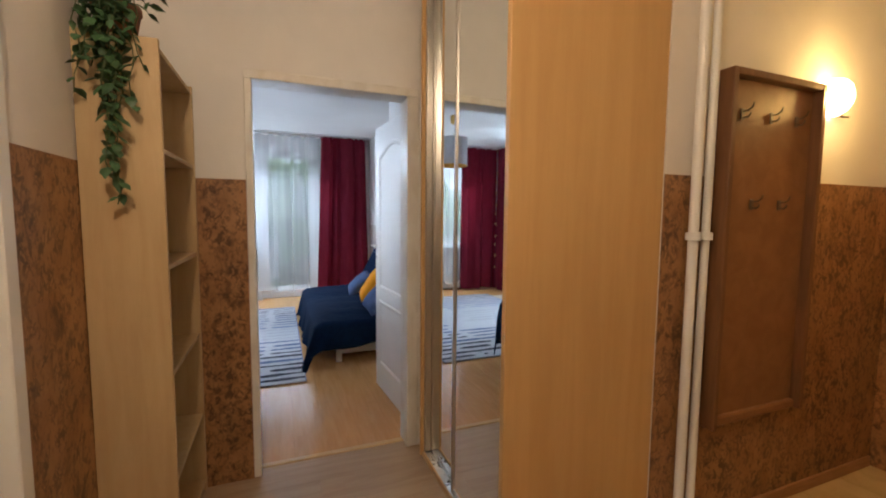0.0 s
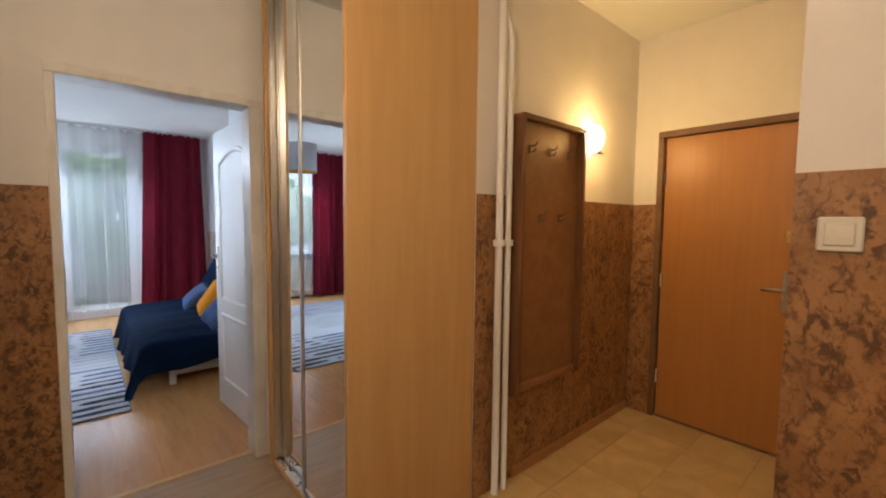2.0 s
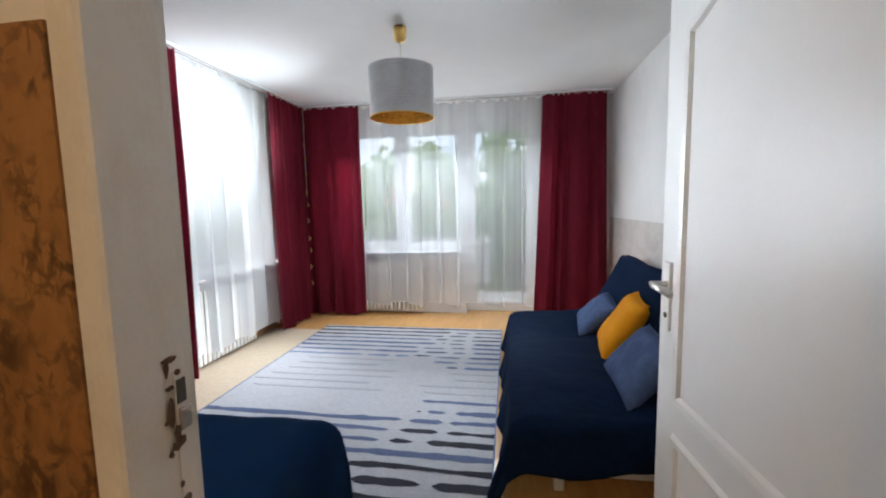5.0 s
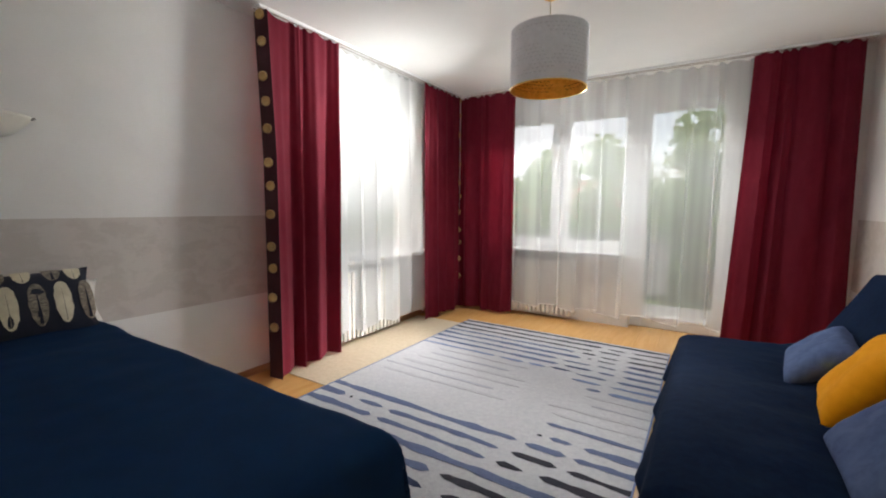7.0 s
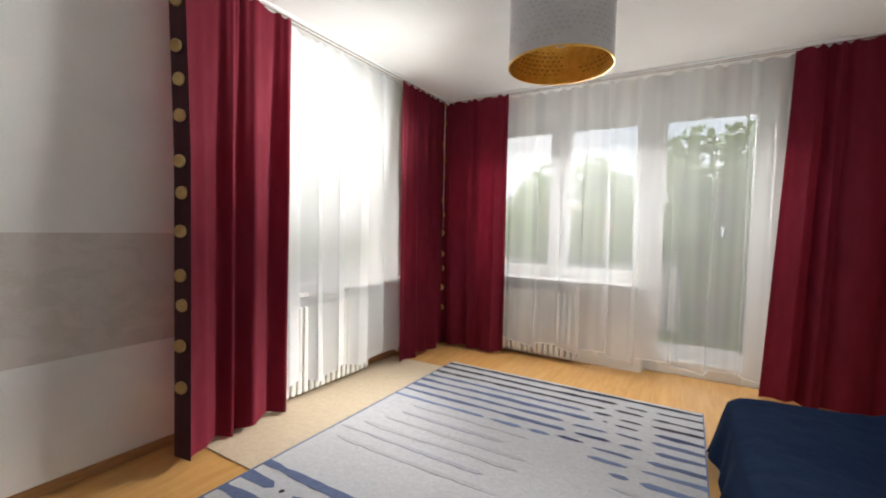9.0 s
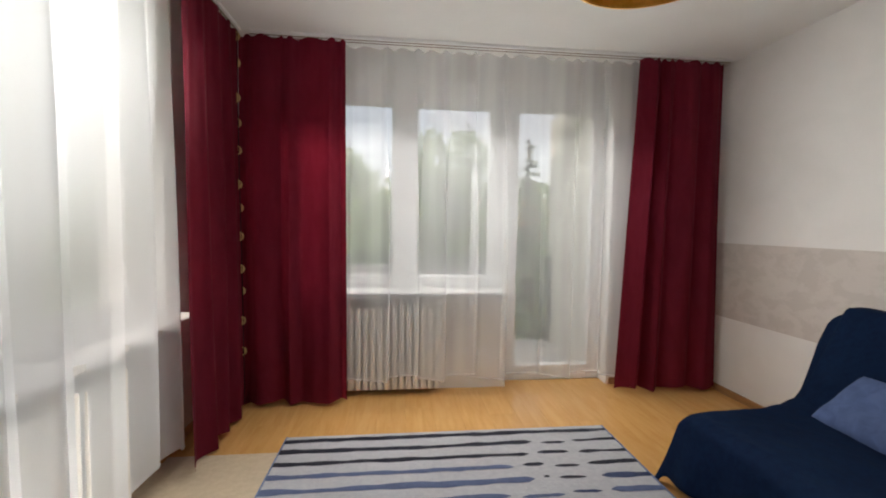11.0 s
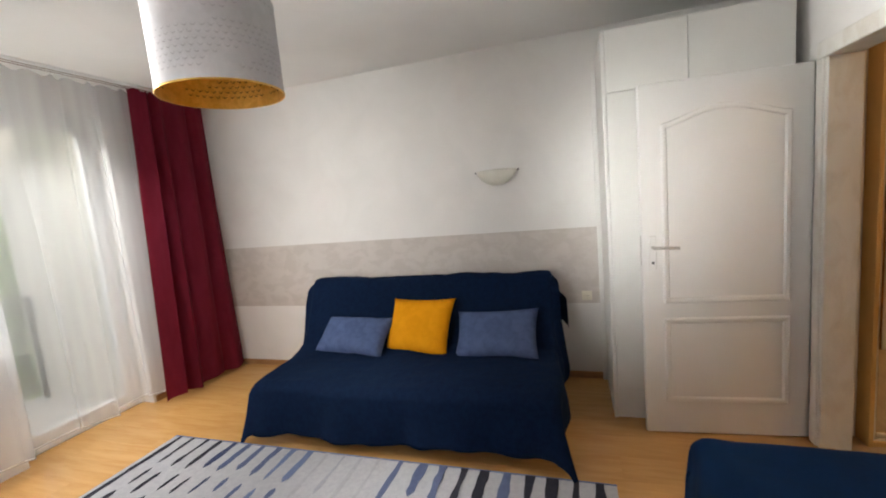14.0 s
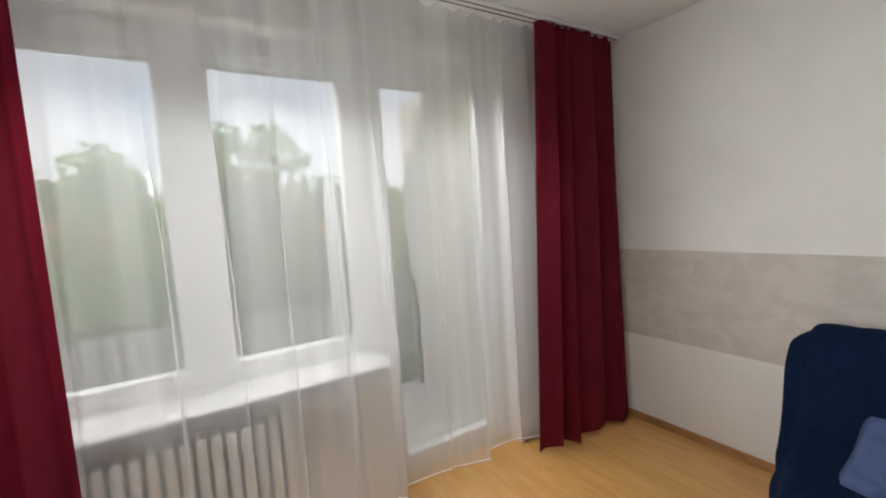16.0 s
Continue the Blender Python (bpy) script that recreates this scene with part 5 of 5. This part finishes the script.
def tree(h, spread, seed, material, clumps, leaves):
    r = random.Random(seed)
    t = thing("tree", "leafy green tree beyond the balcony", "tree", "garden trees")
    trunk = bmesh.new()
    for b in range(7):
        a = 2 * math.pi * b / 6
        e = (spread * 0.55 * math.cos(a), spread * 0.55 * math.sin(a), h * (0.55 + 0.06 * b)) if b else (0.1, 0.1, h * 0.85)
        pts = [Vector((0, 0, 0 if b == 0 else h * 0.25)).lerp(Vector(e), k / 5) + Vector((0.06 * math.sin(k + b), 0.06 * math.cos(k * 1.3 + b), 0)) for k in range(6)]
        for k in range(5):
            tube([pts[k], pts[k + 1]], (0.16 if b == 0 else 0.07) * h / 8 * (1 - 0.16 * k), 7, trunk)
    part("trunk", trunk, BARK, t, "brown trunk and limbs")
    verts, faces = [], []
    for c in range(clumps):
        u = r.random()
        a, el = 2 * math.pi * r.random(), r.random()
        rad = spread * (0.35 + 0.65 * r.random() ** 0.6) * math.sin(math.pi * (0.12 + 0.8 * el)) ** 0.6
        cx, cy, cz = rad * math.cos(a), rad * math.sin(a), h * (0.32 + 0.68 * el)
        cr = spread * (0.16 + 0.16 * r.random())
        for q in range(leaves):
            d = Vector((r.gauss(0, 1), r.gauss(0, 1), r.gauss(0, 0.8)))
            d = d.normalized() * cr * (0.55 + 0.5 * r.random())
            p = Vector((cx, cy, cz)) + d
            s = 0.10 + 0.12 * r.random()
            m = Euler((r.random() * 6, r.random() * 6, r.random() * 6)).to_matrix()
            i = len(verts)
            verts += [tuple(p + m @ Vector(k) * s) for k in ((-1, 0, 0), (0, -0.5, 0.15), (1, 0, 0), (0, 0.5, 0.15))]
            faces.append((i, i + 1, i + 2, i + 3))
    me = bpy.data.meshes.new("crown")
    me.from_pydata(verts, [], faces)
    me.materials.append(material)
    cr_ob = new("crown", me)
    cr_ob.parent = t
    tagged(cr_ob, "crown of many small leaves")
    return t


T1, T2 = tree(9.5, 3.2, 3, FOL, 75, 60), tree(11.0, 2.6, 8, FOL2, 75, 60)
T1.matrix_world, T2.matrix_world = pose(-3.5, 17, -6), pose(1.0, 19, -6)
for i, (x, y, s, w) in enumerate(((-8, 20, 0.95, 0), (0.6, 22, 0.95, 1), (6.5, 24, 1.0, 0), (-13, 26, 1.05, 1), (11, 28, 1.05, 0), (-1.5, 30, 0.95, 0), (-6, 34, 1.0, 1), (3, 36, 1.0, 0), (17, 34, 1.1, 1), (-20, 32, 1.1, 0),
                                  (-11, 4.5, 0.95, 1), (-13, 9, 1.0, 0), (-15, 1.0, 1.0, 0), (-19, 14, 1.0, 1))):
    copy_thing(T1 if w == 0 else T2, pose(x, y, -6, 0, 0, i * 67) @ Matrix.Diagonal((s, s, s * (0.93 + 0.04 * (i % 4)), 1)))


def spruce(label, m, h, spread, seed):
    """A conifer: whorls of drooping boughs along one trunk, each bough a spray of short twigs."""
    r = random.Random(seed)
    t = thing("spruce", label, "tree", "garden trees", at=m)
    tr = bmesh.new()
    for k in range(8):
        tube([(0, 0, h * k / 8), (0, 0, h * (k + 1) / 8)], 0.16 * (1 - k / 8.5), 8, tr)
    part("trunk", tr, BARK, t, "straight brown trunk")
    verts, faces = [], []
    for w in range(34):
        f = min(0.99, (w + r.random()) / 34)
        z0, ln = h * (0.10 + 0.89 * f), spread * (1 - f) ** 0.9 + 0.06
        for b in range(6):
            a = 2 * math.pi * (b + r.random()) / 6 + w
            lb = ln * (0.6 + 0.55 * r.random())
            zb = z0 + 0.12 * h / 10 * r.gauss(0, 1)
            for q in range(22):
                u = (q + r.random()) / 22
                p = Vector((math.cos(a) * lb * u, math.sin(a) * lb * u, zb - 0.35 * lb * u * u + 0.12 * lb * u ** 3))
                for side in (-1, 1):
                    d = Vector((math.cos(a + side * (0.7 + 0.4 * r.random())), math.sin(a + side * (0.7 + 0.4 * r.random())), -0.45 - 0.3 * r.random())) * (0.20 + 0.20 * (1 - u)) * (0.6 + 0.6 * r.random()) * (0.25 + 0.75 * (1 - f))
                    n = Vector((0.02 + 0.02 * r.random(), 0.02, 0.035))
                    i = len(verts)
                    verts += [tuple(p - n), tuple(p + n), tuple(p + d * 0.6 + n * 0.9), tuple(p + d), tuple(p + d * 0.6 - n * 0.9)]
                    faces.append((i, i + 1, i + 2, i + 3, i + 4))
    me = bpy.data.meshes.new("crown")
    me.from_pydata(verts, [], faces)
    me.materials.append(NEEDLE)
    c = new("crown", me)
    c.parent = t
    tagged(c, "drooping blue-green needled boughs")
    return t


spruce("tall blue-green spruce beyond the balcony", pose(3.2, 15.0, -6), 10.2, 2.5, 4)
spruce("tall blue-green spruce behind the balcony side wall", pose(6.8, 16.5, -6), 11.0, 2.6, 9)


def house(label, m, w, d, h):
    hs = thing("house", label, "house", "houses beyond the garden", at=m)
    part("wall", box(-w / 2, -d / 2, 0, w / 2, d / 2, h), HOUSEW, hs)
    bm = bmesh.new()
    v = [bm.verts.new(p) for p in ((-w / 2 - .4, -d / 2 - .4, h), (w / 2 + .4, -d / 2 - .4, h), (w / 2 + .4, d / 2 + .4, h), (-w / 2 - .4, d / 2 + .4, h), (-w / 2 - .4, 0, h + d * .45), (w / 2 + .4, 0, h + d * .45))]
    for f in ((0, 1, 5, 4), (2, 3, 4, 5), (0, 4, 3), (1, 2, 5), (3, 2, 1, 0)):
        bm.faces.new([v[i] for i in f])
    part("roof", bm, ROOF, hs, "red tiled roof")
    for i in range(4):
        for z in (1.0, 3.6):
            x = -w / 2 + w * (i + 0.5) / 4
            wd = part("window", box(x - 0.6, -d / 2 - 0.03, z, x + 0.6, -d / 2 + 0.05, z + 1.3), DARKGL, hs)
            part("frame", boxes([(x - 0.66, -d / 2 - 0.06, z - 0.08, x + 0.66, -d / 2 - 0.02, z), (x - 0.04, -d / 2 - 0.06, z, x + 0.04, -d / 2 - 0.031, z + 1.3)]), PVC, wd)


house("white house with a red tiled roof behind trees", pose(-12, 48, -6, 0, 0, 8), 13, 9, 6.2)
house("white house with a red tiled roof across the lawn", pose(14, 46, -6, 0, 0, -15), 12, 9, 6.4)


# ---- floor pieces ----
def piece_mesh(name, lx, ly, material, bev=0.0005, t=0.011):
    me = bpy.data.meshes.new(name)
    b = bev
    me.from_pydata([(0, 0, -t), (lx, 0, -t), (lx, ly, -t), (0, ly, -t), (0, 0, -b), (lx, 0, -b), (lx, ly, -b), (0, ly, -b), (b, b, 0), (lx - b, b, 0), (lx - b, ly - b, 0), (b, ly - b, 0)], [],
                   [(0, 1, 5, 4), (1, 2, 6, 5), (2, 3, 7, 6), (3, 0, 4, 7), (4, 5, 9, 8), (5, 6, 10, 9), (6, 7, 11, 10), (7, 4, 8, 11), (8, 9, 10, 11)])
    me.materials.append(material)
    return me


def lay(name, parent, material, x0, x1, y0, y1, width, length, along_y, gap=0.0003, shift=0.37):
    cache = {}
    n = 0
    a0, a1, b0, b1 = (x0, x1, y0, y1) if along_y else (y0, y1, x0, x1)
    a, row = a0, 0
    while a < a1 - 0.01:
        w = min(width, a1 - a)
        b = b0 - length * ((row * shift) % 1)
        while b < b1 - 0.01:
            s, e = max(b, b0), min(b + length, b1)
            if e - s > 0.02:
                key = (round(w, 3), round(e - s, 3))
                if key not in cache:
                    cache[key] = piece_mesh(name, *((w - gap, e - s - gap) if along_y else (e - s - gap, w - gap)), material)
                o = new(name, cache[key])
                o.parent = parent
                o.location = (a, s, 0) if along_y else (s, a, 0)
                n += 1
            b += length
        a += width
        row += 1
    return n


lay("plank", floor_room, PLANK, XL, XR, 0.10, 4.985, 0.193, 1.29, True)
lay("plank", floor_hall, HALLPLANK, -0.494, 1.522, -4.2, 0.07, 0.193, 1.29, False)
lay("tile", floor_vestibule, TILE, 1.55, 3.2, -2.269, -1.08, 0.33, 0.33, True, gap=0.002, shift=0.0)

hall_lamp = thing("ceiling_lamp", "bare-bulb brass hall ceiling lamp, lit", "ceiling lamp")
part("base", lathe([(0.0, 2.72), (0.10, 2.72), (0.10, 2.70), (0.0, 2.70)], 28, at=(-0.15, -2.10, 0)), WHITEP, hall_lamp, "", True)
part("rod", tube([(-0.15, -2.10, 2.70), (-0.15, -2.10, 2.49)], 0.006, 8), BRASS, hall_lamp, "", True)
part("holder", lathe([(0.0, 2.50), (0.02, 2.50), (0.022, 2.46), (0.0, 2.46)], 16, at=(-0.15, -2.10, 0)), BRASS, hall_lamp, "", True)
